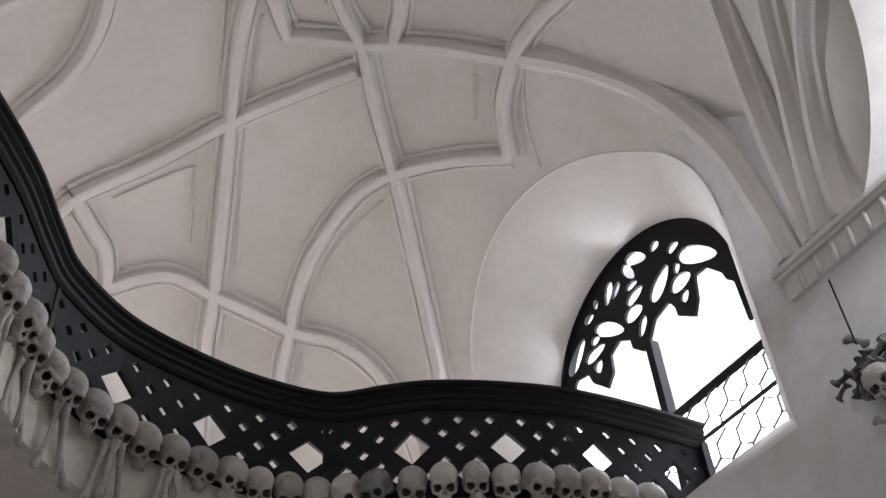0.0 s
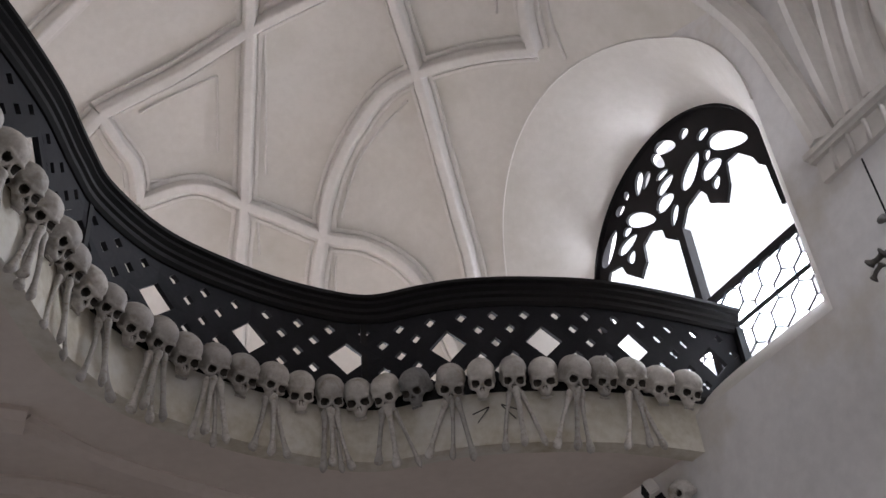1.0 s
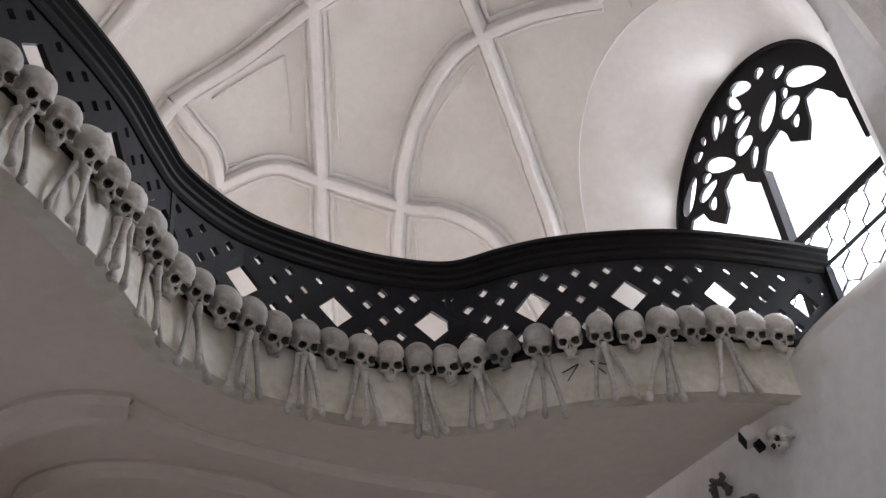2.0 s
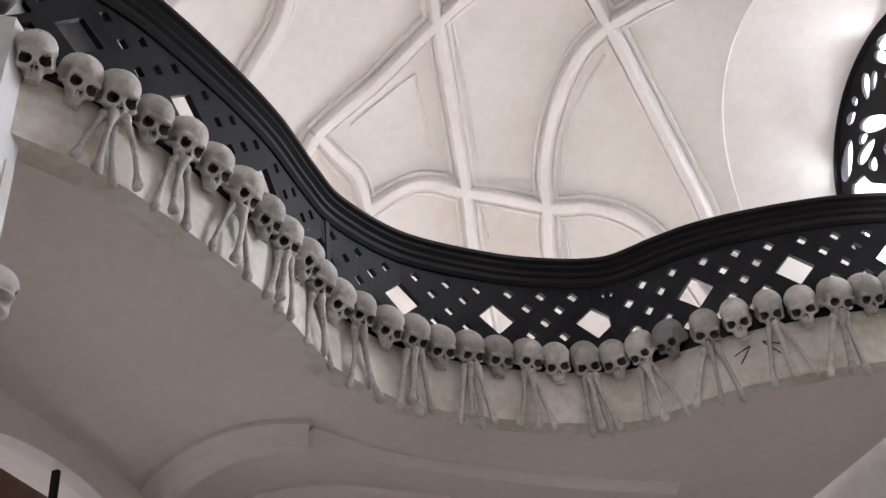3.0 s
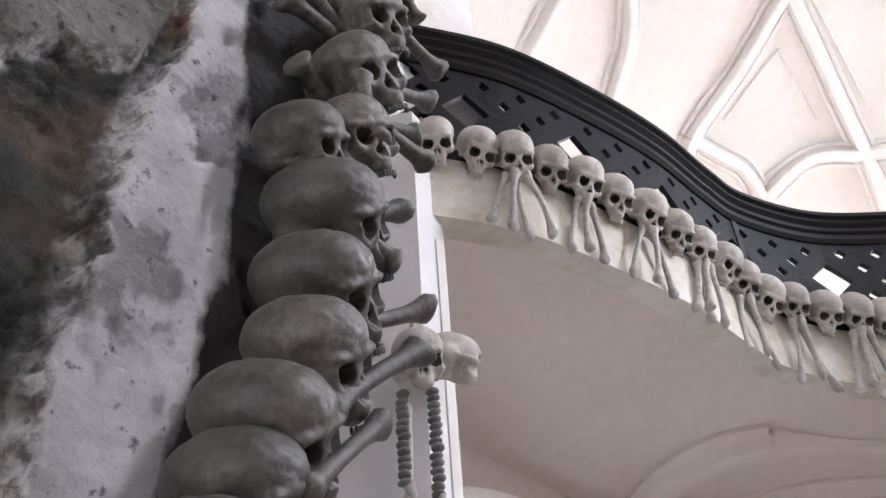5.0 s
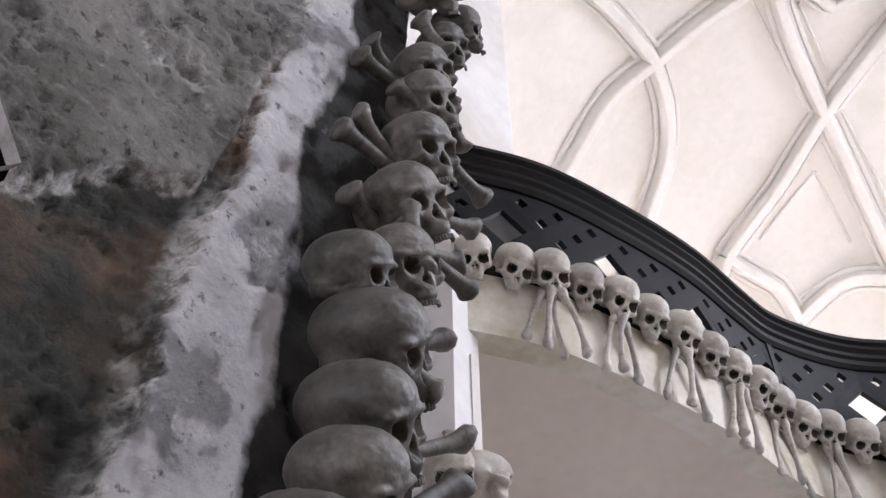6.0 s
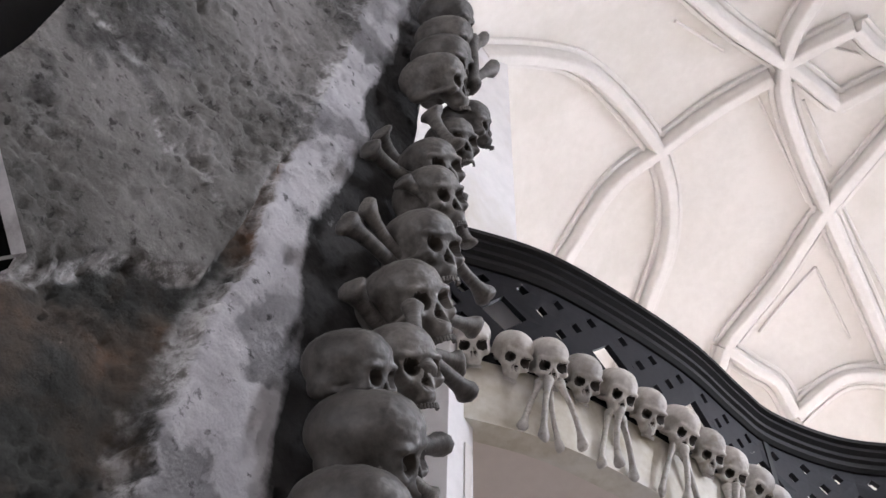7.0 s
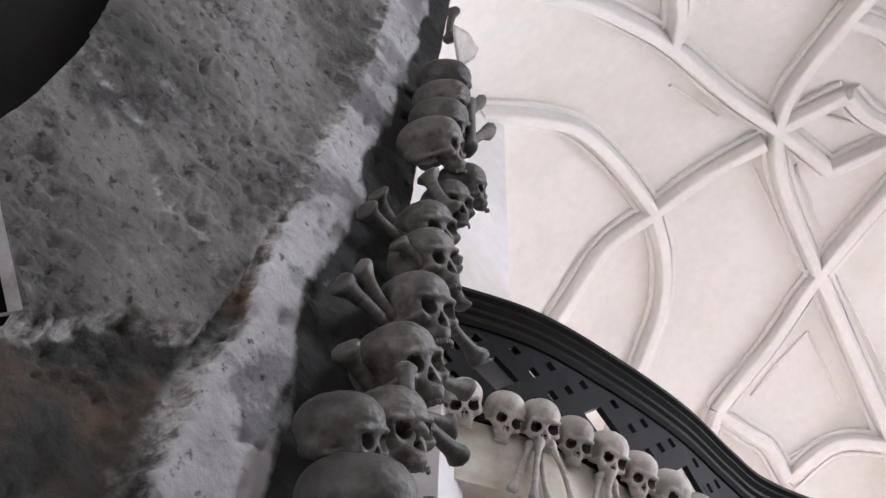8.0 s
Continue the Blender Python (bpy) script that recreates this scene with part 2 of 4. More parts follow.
for line in (["c", "d", (-.208, .771), (-.24, .93)], ["c", (-.29, .386), "f"], ["f", (-.443, .490), (-.42, .545), "k"], ["k", (-.291, .631), "d"],
             ["d", "e", (.110, .793), (.219, .834), (.32, .92)], ["c", (.05, .262), (.203, .196)], ["g", (.238, .27), "a"], ["a", (.185, .494), (.081, .61), (.017, .716), "e"],
             ["e", (-.026, .837), (-.06, .96)], ["a", (.316, .616), (.343, .724), (.364, .797), (.38, .92)], ["m", "g", "h", (.41, .108), "b"],
             ["a", (.405, .384), "n"], ["n", (.527, .224), "b"], ["b", (.59, -.018), (.63, -.09), (.70, -.25)], ["s", "m"], ["g", (.177, .036), "v"], ["v", "s"], ["h", (.305, .024), (.30, -.12), (.258, -.21)],
             ["s", (-.02, -.20), "t", (-.062, -.511), (-.09, -.64), (-.13, -.78)], ["c", (-.069, .154), (-.03, .03), "s"], ["l", (-.286, -.223), (-.285, -.370), (-.309, -.456), (-.37, -.60)],
             ["l", (-.157, -.056), (-.023, -.037)], ["l", (-.419, -.085), (-.556, -.057), (-.80, -.01)],
             ["l", (-.35, .042), (-.426, .134), (-.535, .196), (-.80, .33)], ["s", (.09, -.117), (.258, -.21), (.45, -.32)], ["t", (.025, -.47), (.1, -.64)],
             ["f", (-.62, .49), (-.78, .57)]):
    rib(line)
for line in ([(-.387, .446), (-.201, .417)], [(-.201, .417), (-.230, .580)], [(-.124, .645), (-.073, .340)], [(.049, .745), (.112, .631), (.244, .504)], [(.015, .866), (.025, .81)], [(.463, .276), (.463, .168)],
             [(-.452, .437), (-.421, .515), (-.404, .586)], [(-.404, .586), (-.311, .610), (-.214, .643)], [(.563, .116), (.572, .24), (.604, .338)], [(-.163, .786), (-.156, .718)], [(.207, .245), (.244, .424)], [(-.096, -.298), (-.065, -.154)],
             [(-.061, -.342), (-.019, -.091)], [(-.043, .246), (-.003, .066)], [(.187, .141), (.201, .175)], [(-.069, -.021), (-.13, .281)], [(-.256, -.345), (-.270, -.10)], [(.10, -.02), (.15, .05)]):
    rib(line, 0.018, 0.02, True)
# ribs that fan up from the capital
for line, w in (([(.73, 3.95, 6.94), (1.16, 3.88, 6.66), (1.50, 3.84, 6.32), (1.72, 3.76, 5.75), (1.79, 3.70, 5.2), (1.81, 3.65, 4.78)], .10), ([(1.62, 2.95, 6.02), (1.80, 3.35, 5.72), (1.87, 3.50, 5.28), (1.89, 3.52, 4.78)], .085),
                ([(1.72, 2.72, 5.64), (1.87, 3.12, 5.52), (1.93, 3.38, 5.2), (1.92, 3.46, 4.78)], .07), ([(1.70, 2.40, 5.2), (1.88, 2.90, 5.34), (1.97, 3.25, 5.15), (1.98, 3.36, 4.78)], .085)):
    bm = bmesh.new()
    path = smooth_path(line, .04)
    ups = []
    for p in path:
        a, b = dome_normal(p.x, p.y), NRM * -1.0
        ups.append((a + b * (.3 + max(0, 5.9 - p.z))).normalized())
    h = w / 2
    sweep(bm, path, [(-h * 1.7, -.05), (-h * 1.7, .01), (-h * 1.1, .02), (-h * .9, .05), (-h * .5, .075), (h * .5, .075), (h * .9, .05), (h * 1.1, .02), (h * 1.7, .01), (h * 1.7, -.05)], ups)
    mesh_object("rib", bm, RIB, False, vault)
del line


# window wall and recess
def build_window_wall():
    bm = bmesh.new()
    s0, s1, z0, z1 = -6.4, 0.6, 0.0, EYE_Z + 6.4
    arch = [(WIN_S - ARCH_R, SILL_Z - 0.45)]
    arch += [(WIN_S - ARCH_R * math.cos(math.pi * i / 40), ARCH_Z + ARCH_R * math.sin(math.pi * i / 40)) for i in range(41)]
    arch += [(WIN_S + ARCH_R, SILL_Z - 0.45)]
    outer = [bm.verts.new(on_wall(s, WALL_K, z)) for s, z in ((s0, z0), (s0, z1), (s1, z1), (s1, z0))]
    inner = [bm.verts.new(on_wall(s, WALL_K, z)) for s, z in arch]
    edges = [bm.edges.new((outer[i], outer[(i + 1) % 4])) for i in range(4)] + [bm.edges.new((inner[i], inner[(i + 1) % len(inner)])) for i in range(len(inner))]
    bmesh.ops.triangle_fill(bm, use_beauty=True, edges=edges)
    wall = tagged(mesh_object("wall_east", bm, WALL), "white limewashed chapel wall with stains", "wall", kind="structure")
    # splayed recess
    bm = bmesh.new()
    steps, rows = 12, []
    frame_line = [(WIN_S - FRAME_R, SILL_Z)] + [(WIN_S - FRAME_R * math.cos(math.pi * i / 40), FRAME_Z + FRAME_V * math.sin(math.pi * i / 40)) for i in range(41)] + [(WIN_S + FRAME_R, SILL_Z)]
    for (s, z), (fs, fz) in zip(arch, frame_line):
        k0, k1 = face_k(s, z), GLASS_K + 0.12
        row = []
        for j in range(steps + 1):
            t = j / steps
            e = min(t / 0.75, 1.0) ** 0.85
            row.append(bm.verts.new(on_wall(s + (fs - s) * e, k0 + (k1 - k0) * t, z + (fz - z) * e)))
        rows.append(row)
    rows.append(rows[0])
    for a, b in zip(rows, rows[1:]):
        for j in range(steps):
            bm.faces.new((a[j], a[j + 1], b[j + 1], b[j]))
    mesh_object("recess", bm, VAULT, True, wall)
    # bead along the recess's arch
    bm = bmesh.new()
    path = [on_wall(s, face_k(s, z) - 0.005, z) for s, z in arch[1:-1]]
    sweep(bm, path, [(0.006 * math.cos(a * math.pi / 4), 0.006 * math.sin(a * math.pi / 4)) for a in range(8)], [NRM * -1.0] * len(path))
    mesh_object("bead", bm, RIB, True, wall)
    return wall


wall_east = build_window_wall()


# holes of the tracery: ends of the long axis and breadth, in metres from the window's middle line and above the eye
TRACERY_LOW = [(0.008, 4.738, 0.193, 4.597, 0.08), (-0.035, 4.703, 0.051, 4.538, 0.063), (-0.18, 4.687, -0.254, 4.526, 0.069), (-0.096, 4.619, -0.185, 4.53, 0.054), (-0.052, 4.509, 0.069, 4.493, 0.045), (-0.076, 4.396, 0.1, 4.423, 0.075), (0.247, 4.638, 0.329, 4.6, 0.062), (0.375, 4.491, 0.484, 4.479, 0.057), (0.448, 4.402, 0.738, 4.163, 0.101), (0.145, 4.244, 0.348, 4.405, 0.11), (0.383, 4.32, 0.443, 4.319, 0.066)]
TRACERY_HIGH = [(0.318, 4.22, 0.504, 4.191, 0.103), (-0.118, 4.312, 0.056, 4.274, 0.098), (0.053, 4.21, -0.022, 4.08, 0.06), (-0.414, 4.449, -0.151, 4.236, 0.088), (-0.503, 4.564, -0.4, 4.554, 0.058), (-0.383, 4.617, -0.331, 4.619, 0.061), (-0.748, 4.27, -0.537, 4.453, 0.093), (-0.479, 4.372, -0.389, 4.344, 0.056), (-0.567, 4.265, -0.351, 4.27, 0.08), (-0.458, 4.2, -0.448, 4.1, 0.07), (0.416, 4.13, 0.409, 4.04, 0.06)]
# the cusped lower edge of the tracery over the two lights
CUSPS = [(-.80, 3.6), (-.79, 4.07), (-.691, 4.2), (-.571, 4.17), (-.536, 4.07), (-.413, 3.945), (-.331, 4.026), (-.32, 4.16), (-.221, 4.2), (-.12, 4.135), (-.113, 4.056), (-.035, 3.98),
         (.02, 3.98), (.128, 4.12), (.27, 4.15), (.314, 4.071), (.319, 4.0), (.444, 3.9), (.502, 3.997), (.529, 4.157), (.622, 4.152), (.725, 4.02), (.745, 3.95), (.79, 3.9), (.80, 3.6)]


def build_window():
    root = tagged(new("window_1"), "arched chapel window with dark gothic tracery and hexagon panes", "window", kind="structure")
    k = GLASS_K
    turn = Matrix.Rotation(math.atan2(ALONG.y, ALONG.x), 4, "Z")
    bm = bmesh.new()
    line = [on_wall(WIN_S - FRAME_R, k, SILL_Z)] + [on_wall(WIN_S - FRAME_R * math.cos(math.pi * i / 40), k, FRAME_Z + FRAME_V * math.sin(math.pi * i / 40)) for i in range(41)] + [on_wall(WIN_S + FRAME_R, k, SILL_Z)]
    sweep(bm, line, [(-.025, -.05), (.015, -.05), (.015, .05), (-.025, .05)], [NRM * -1.0] * len(line))
    part("window_frame", bm, IRON, root)
    # tracery plate with its holes
    bm = bmesh.new()
    loops = []
    arc = [(FRAME_R * .98 * math.cos(math.pi * i / 48), FRAME_Z + FRAME_V * .98 * math.sin(math.pi * i / 48)) for i in range(-7, 56)]
    rim = [(min(max(u, -FRAME_R * .98), FRAME_R * .98), z) for u, z in arc]
    loops.append([(-.80, EYE_Z + 3.6)] + [(u, EYE_Z + z) for u, z in CUSPS[1:-1]] + [(.80, EYE_Z + 3.6)] + [(FRAME_R * .98, EYE_Z + 3.6)] + [(FRAME_R * .98 * math.cos(math.pi * i / 48), FRAME_Z + FRAME_V * .98 * math.sin(math.pi * i / 48)) for i in range(49)] + [(-FRAME_R * .98, EYE_Z + 3.6)])
    for u0, z0, u1, z1, w in TRACERY_LOW + TRACERY_HIGH:
        cu, cz, ax, az = (u0 + u1) / 2, (z0 + z1) / 2 + EYE_Z, (u1 - u0) / 2, (z1 - z0) / 2
        ln = math.hypot(ax, az)
        ax, az, half = ax / ln, az / ln, ln * 1.0
        pts = []
        for i in range(16):
            t = 2 * math.pi * i / 16
            p, q = half * math.cos(t), w * 0.60 * math.sin(t) * (1 - 0.25 * math.cos(t))
            pts.append((cu + ax * p - az * q, cz + az * p + ax * q))
        loops.append(pts)
    edges = []
    for lp in loops:
        vs = [bm.verts.new(on_wall(WIN_S + u, k - .02, z)) for u, z in lp]
        edges += [bm.edges.new((vs[i], vs[(i + 1) % len(vs)])) for i in range(len(vs))]
    bmesh.ops.triangle_fill(bm, use_beauty=True, edges=edges)
    ext = bmesh.ops.extrude_face_region(bm, geom=list(bm.faces))
    bmesh.ops.translate(bm, vec=NRM * .022, verts=[e for e in ext["geom"] if isinstance(e, bmesh.types.BMVert)])
    part("tracery", bm, IRON, root, "dark cusped flowing tracery")
    bm = bmesh.new()
    add_box(bm, on_wall(WIN_S + .035, k, (SILL_Z + EYE_Z + 4.0) / 2), (.055, .07, EYE_Z + 4.0 - SILL_Z), turn)
    part("mullion", bm, IRON, root)
    for z, h in ((3.416, .045), (3.16, .012)):
        bm = bmesh.new()
        add_box(bm, on_wall(WIN_S, k - .005, EYE_Z + z), (FRAME_R * 2, .03, h), turn)
        part("glazing_bar", bm, IRON, root)
    # leaded hexagon panes below the bar
    r = 0.092
    hexes = []
    for row in range(-1, 6):
        for col in range(-8, 9):
            u, z = col * r * math.sqrt(3) + (row % 2) * r * math.sqrt(3) / 2, 2.9 + row * r * 1.5
            if abs(u) < FRAME_R and z < 3.46:
                hexes.append((u, z))
    bm = bmesh.new()
    for u, z in hexes:
        pts = [(min(max(u + r * math.sin(math.pi / 3 * i), -FRAME_R), FRAME_R), min(max(z + r * math.cos(math.pi / 3 * i), 2.9), 3.41)) for i in range(6)]
        for (ua, za), (ub, zb) in zip(pts, pts[1:] + pts[:1]):
            if math.hypot(ua - ub, za - zb) > .02:
                a, b = on_wall(WIN_S + ua, k, EYE_Z + za), on_wall(WIN_S + ub, k, EYE_Z + zb)
                d = (b - a).normalized()
                side = d.cross(NRM) * .0032
                top, bot = NRM * -.008, NRM * .008
                q = [bm.verts.new(p + o) for p in (a, b) for o in (side + top, -side + top, -side + bot, side + bot)]
                for i in range(4):
                    bm.faces.new((q[i], q[(i + 1) % 4], q[4 + (i + 1) % 4], q[4 + i]))
    part("lead_cames", bm, LEAD, root)
    for u, z in hexes:
        bm = bmesh.new()
        pts = [(min(max(u + r * .97 * math.sin(math.pi / 3 * i), -FRAME_R), FRAME_R), min(max(z + r * .97 * math.cos(math.pi / 3 * i), 2.9), 3.41)) for i in range(6)]
        if max(p[1] for p in pts) - min(p[1] for p in pts) < .02 or max(p[0] for p in pts) - min(p[0] for p in pts) < .02:
            bm.free()
            continue
        tilt = random.uniform(-.0006, .0006)
        lo = [bm.verts.new(on_wall(WIN_S + a, k + tilt * i, EYE_Z + b)) for i, (a, b) in enumerate(pts)]
        f = bm.faces.new(lo)
        bmesh.ops.extrude_face_region(bm, geom=[f])
        pane = part("pane", bm, GLASS, root)
        pane.visible_shadow = False
    return root


window_1 = build_window()
bm = bmesh.new()
quad = [on_wall(q, GLASS_K + 1.6, z) for q, z in ((-7.5, 2.0), (-7.5, 9.0), (0.5, 9.0), (0.5, 2.0))]
bm.faces.new([bm.verts.new(p) for p in quad])
tagged(mesh_object("backdrop", bm, DAY), "bright white overcast sky outside the window", "sky", kind="structure")

# capital from which the ribs spring
bm = bmesh.new()
for z0, z1, out in ((4.735, 4.765, .075), (4.715, 4.735, .055), (4.60, 4.715, .03)):
    for q0, q1 in ((-2.30, -1.55),):
        add_box(bm, on_wall((q0 + q1) / 2, WALL_K - out / 2 + .01, (z0 + z1) / 2), (q1 - q0 + out, out + .02, z1 - z0), Matrix.Rotation(math.atan2(ALONG.y, ALONG.x), 4, "Z"))
capital = mesh_object("capital", bm, RIB, False, wall_east)
for i in range(7):
    bm = bmesh.new()
    u = -2.22 + i * .10
    path = [on_wall(u + .02 * math.sin(t * .9), WALL_K - .032 - .02 * math.sin(t * 1.0), 4.60 + .11 * t / 3) for t in range(4)]
    sweep(bm, path, [(.012 * math.cos(x * math.pi / 3), .012 * math.sin(x * math.pi / 3)) for x in range(6)], [NRM * -1.0] * 4)
    mesh_object("flute", bm, RIB, True, wall_east)

# ---------------------------------------------------------------- gallery
LINE = [(-1.80, 1.70), (-1.62, 2.05), (-1.52, 2.45), (-1.46, 2.85), (-1.455, 3.2), (-1.43, 3.46), (-1.27, 3.82), (-.97, 4.14), (-.69, 4.35), (-.40, 4.48), (-.12, 4.44), (.1, 4.42), (.4, 4.45), (.79, 4.54), (1.2, 4.72), (1.63, 4.95)]
CURVE = smooth_path([(x, y, 0) for x, y in LINE], 0.04)


def run_at(d, offset=0.0, z=0.0):
    """Point at d metres along the gallery's front; offset: out towards the chapel."""
    i = min(max(d / 0.04, 0), len(CURVE) - 2)
    a = int(i)
    p = CURVE[a].lerp(CURVE[a + 1], i - a)
    i0, i1 = max(a - 1, 0), min(a + 2, len(CURVE) - 1)
    t = (CURVE[i1] - CURVE[i0]).normalized()
    n = Vector((t.y, -t.x, 0))
    return p + n * offset + Vector((0, 0, z)), t, n


LENGTH = 0.04 * (len(CURVE) - 1)
SK_Z = EYE_Z + 2.6
gallery = tagged(new("gallery"), "curved gallery front with plastered fascia", "gallery", kind="structure")


def band(name, d0, d1, section, mat, parent, label=""):
    """section: (offset out, z) swept along the front."""
    bm = bmesh.new()
    n = max(int((d1 - d0) / 0.04), 2)
    rings = []
    for i in range(n + 1):
        d = d0 + (d1 - d0) * i / n
        rings.append([bm.verts.new(run_at(d, o, z)[0]) for o, z in section])
    m = len(section)
    for a, b in zip(rings, rings[1:]):
        for k in range(m):
            bm.faces.new((a[k], a[(k + 1) % m], b[(k + 1) % m], b[k]))
    bm.faces.new(rings[0]), bm.faces.new(rings[-1])
    return mesh_object(name, bm, mat, False, parent, label)


D_WALL = LENGTH - 0.42
SOF_Z = EYE_Z + 2.265
band("fascia", 0, D_WALL, [(-.02, EYE_Z + 2.25), (-.02, SK_Z - .04), (-.12, SK_Z - .04), (-.12, EYE_Z + 2.25)], FASCIA, gallery)
band("ledge", 0, D_WALL, [(-.012, SK_Z - .075), (-.005, SK_Z - .04), (-.14, SK_Z - .035), (-.14, SK_Z - .075)], BLACK, gallery)
# soffit and gallery floor
for name, z, mat, lab in (("soffit", SOF_Z, SOFFIT, "beige plastered underside of the gallery"),):
    bm = bmesh.new()
    pts = [run_at(d * 0.08, -.06)[0] for d in range(int(D_WALL / 0.08) + 1)] + [Vector((1.13, 4.76, 0)), Vector((-.52, 6.98, 0)), Vector((-.6, 7.6, 0)), Vector((-5.5, 7.6, 0)), Vector((-5.5, 1.5, 0)), Vector((-2.2, 1.5, 0))]
    for dz in (0, .3):
        bm.faces.new([bm.verts.new((p.x, p.y, z + dz)) for p in pts])
    tagged(mesh_object(name, bm, mat), lab, "soffit", kind="structure")

balustrade = tagged(new("balustrade"), "black wooden balustrade pierced with diamonds along the gallery", "balustrade")
RAIL = [(-.035, 3.045), (-.02, 3.06), (-.02, 3.085), (-.005, 3.095), (-.005, 3.115), (.015, 3.13), (.012, 3.15), (.03, 3.16), (.03, 3.18), (.012, 3.19), (.0, 3.2), (-.15, 3.2), (-.15, 3.185), (-.11, 3.045)]
band("handrail", 0, LENGTH, [(o, EYE_Z + z) for o, z in RAIL], BLACK, balustrade)
band("lower_rail", 0, LENGTH, [(-.03, SK_Z - .035), (-.03, SK_Z + .01), (-.09, SK_Z + .01), (-.09, SK_Z - .035)], BLACK, balustrade)


def lattice(d0, d1, z0, z1, step=0.06):
    verts, faces = [], []

    def ring(cx, cz, r_out, r_in):
        base = len(verts)
        for off in (-.045, -.07):
            for r in (r_out, r_in):
                for dx, dz in ((r, 0), (0, r), (-r, 0), (0, -r)):
                    d, z = min(max(cx + dx * PITCH / step, 0), LENGTH), min(max(cz + dz, z0), z1)
                    verts.append(run_at(d, off, z)[0])
        for k in range(4):
            j = (k + 1) % 4
            faces.append((base + k, base + j, base + 4 + j, base + 4 + k))
            faces.append((base + 8 + j, base + 8 + k, base + 12 + k, base + 12 + j))
            faces.append((base + 4 + k, base + 4 + j, base + 12 + j, base + 12 + k))

    i0, i1 = int(d0 / PITCH) - 3, int(d1 / PITCH) + 3
    nj = int((z1 - z0) / step) + 2
    big = {(i, 3) for i in range(LATTICE_SHIFT - 12, i1 + 3, 6)}
    taken = {(i + a, j + b) for i, j in big for a, b in ((1, 0), (-1, 0), (0, 1), (0, -1))}
    for i in range(i0, i1):
        for j in range(-1, nj):
            d = i * PITCH + SLIDE
            if not d0 <= d < d1:
                continue
            if (i, j) in big:
                ring(d, z0 + j * step, step * 2, step * 1.16)
            elif (i + j) % 2 == 1 and (i, j) not in taken:
                ring(d, z0 + j * step, step, step * 0.36)
    return verts, faces


PITCH, SLIDE = 0.0828, -0.0024
LATTICE_SHIFT = 3
for d0, d1 in ((0, 1.78), (1.78, 3.31), (3.31, LENGTH)):
    v, f = lattice(d0, d1, SK_Z - .01, EYE_Z + 3.09, 0.08)
    array_mesh("lattice_panel", v, f, PANEL, False, balustrade)
    # frame strips between the panels
    if d0:
        bm = bmesh.new()
        p, t, n = run_at(d0, -.055, (SK_Z + EYE_Z + 3.08) / 2)
        add_box(bm, p, (.03, .035, .50), Matrix.Rotation(math.atan2(t.y, t.x), 4, "Z"))
        part("stile", bm, BLACK, balustrade)
bm = bmesh.new()
p, t, n = run_at(LENGTH, -.055, (SK_Z + EYE_Z + 3.05) / 2 - .03)
add_box(bm, p, (.05, .09, .56), Matrix.Rotation(math.atan2(t.y, t.x), 4, "Z"))
part("end_post", bm, BLACK, balustrade)

# plaster mouldings on the underside
def soffit_moulding(points, width, drop, mat=SOFFIT):
    bm = bmesh.new()
    path = [Vector((p.x, p.y, SOF_Z)) for p in smooth_path([(x, y, 0) for x, y in points], .06)]
    w = width / 2
    sec = [(-w, .01), (-w, -drop * .4), (-w * .6, -drop), (w * .2, -drop), (w * .55, -drop * .5), (w, -drop * .25), (w, .01)]
    sweep(bm, path, sec, [Vector((0, 0, 1))] * len(path))
    return tagged(mesh_object("trim", bm, mat), "beige plaster moulding under the gallery", "moulding", kind="structure")


soffit_moulding([(-3.1, 4.55), (-2.76, 4.12), (-2.44, 3.87), (-2.19, 3.76), (-1.97, 3.75), (-1.79, 3.84)], .19, .09)
soffit_moulding([(-1.81, 3.84), (-1.62, 4.20), (-1.33, 4.54), (-.91, 4.95), (-.4, 5.35)], .13, .04)
soffit_moulding([(-2.75, 4.8), (-2.51, 4.44), (-2.24, 4.33), (-1.96, 4.40), (-1.75, 4.57), (-1.49, 4.87), (-1.31, 5.3)], .14, .07)

# ---------------------------------------------------------------- pillar by the camera
PX = -1.0


def knots(table, z):
    for (z0, a), (z1, b) in zip(table, table[1:]):
        if z <= z1:
            return a + (b - a) * (z - z0) / (z1 - z0)
    return table[-1][1]


# where the bare masonry meets the limewash, where dirt and painted garland shade darken the limewash, and the corner,
# by height
BREAK = [(0.0, .33), (2.02, .345), (2.09, .335), (2.17, .337), (2.27, .358), (2.34, .368), (2.45, .370), (2.59, .376), (2.67, .398), (2.79, .428), (2.93, .428), (3.115, .462), (3.30, .487), (3.48, .505), (3.70, .544), (4.04, .58), (4.32, .594), (7.2, .80)]
SOILED_SHADE = [(0.0, .45), (2.065, .476), (2.2, .494), (2.33, .525), (2.47, .53), (2.6, .535), (2.7, .517), (2.83, .53), (3.04, .553), (3.31, .596), (3.47, .609), (3.80, .666), (4.15, .712), (4.57, .732), (7.2, .90)]
LEFT = [(0.0, -1.6), (2.50, -1.6), (2.507, .099), (2.541, .126), (2.69, .022), (2.70, -.3), (2.79, -.3), (2.80, -.028), (2.926, -.005), (3.08, .009), (3.253, .004), (4.0, -.01), (7.2, -.01)]
CORNER = [(0.0, .58), (2.11, .602), (2.51, .644), (2.81, .675), (3.2, .725), (3.89, .77), (4.47, .815), (7.2, 1.0)]
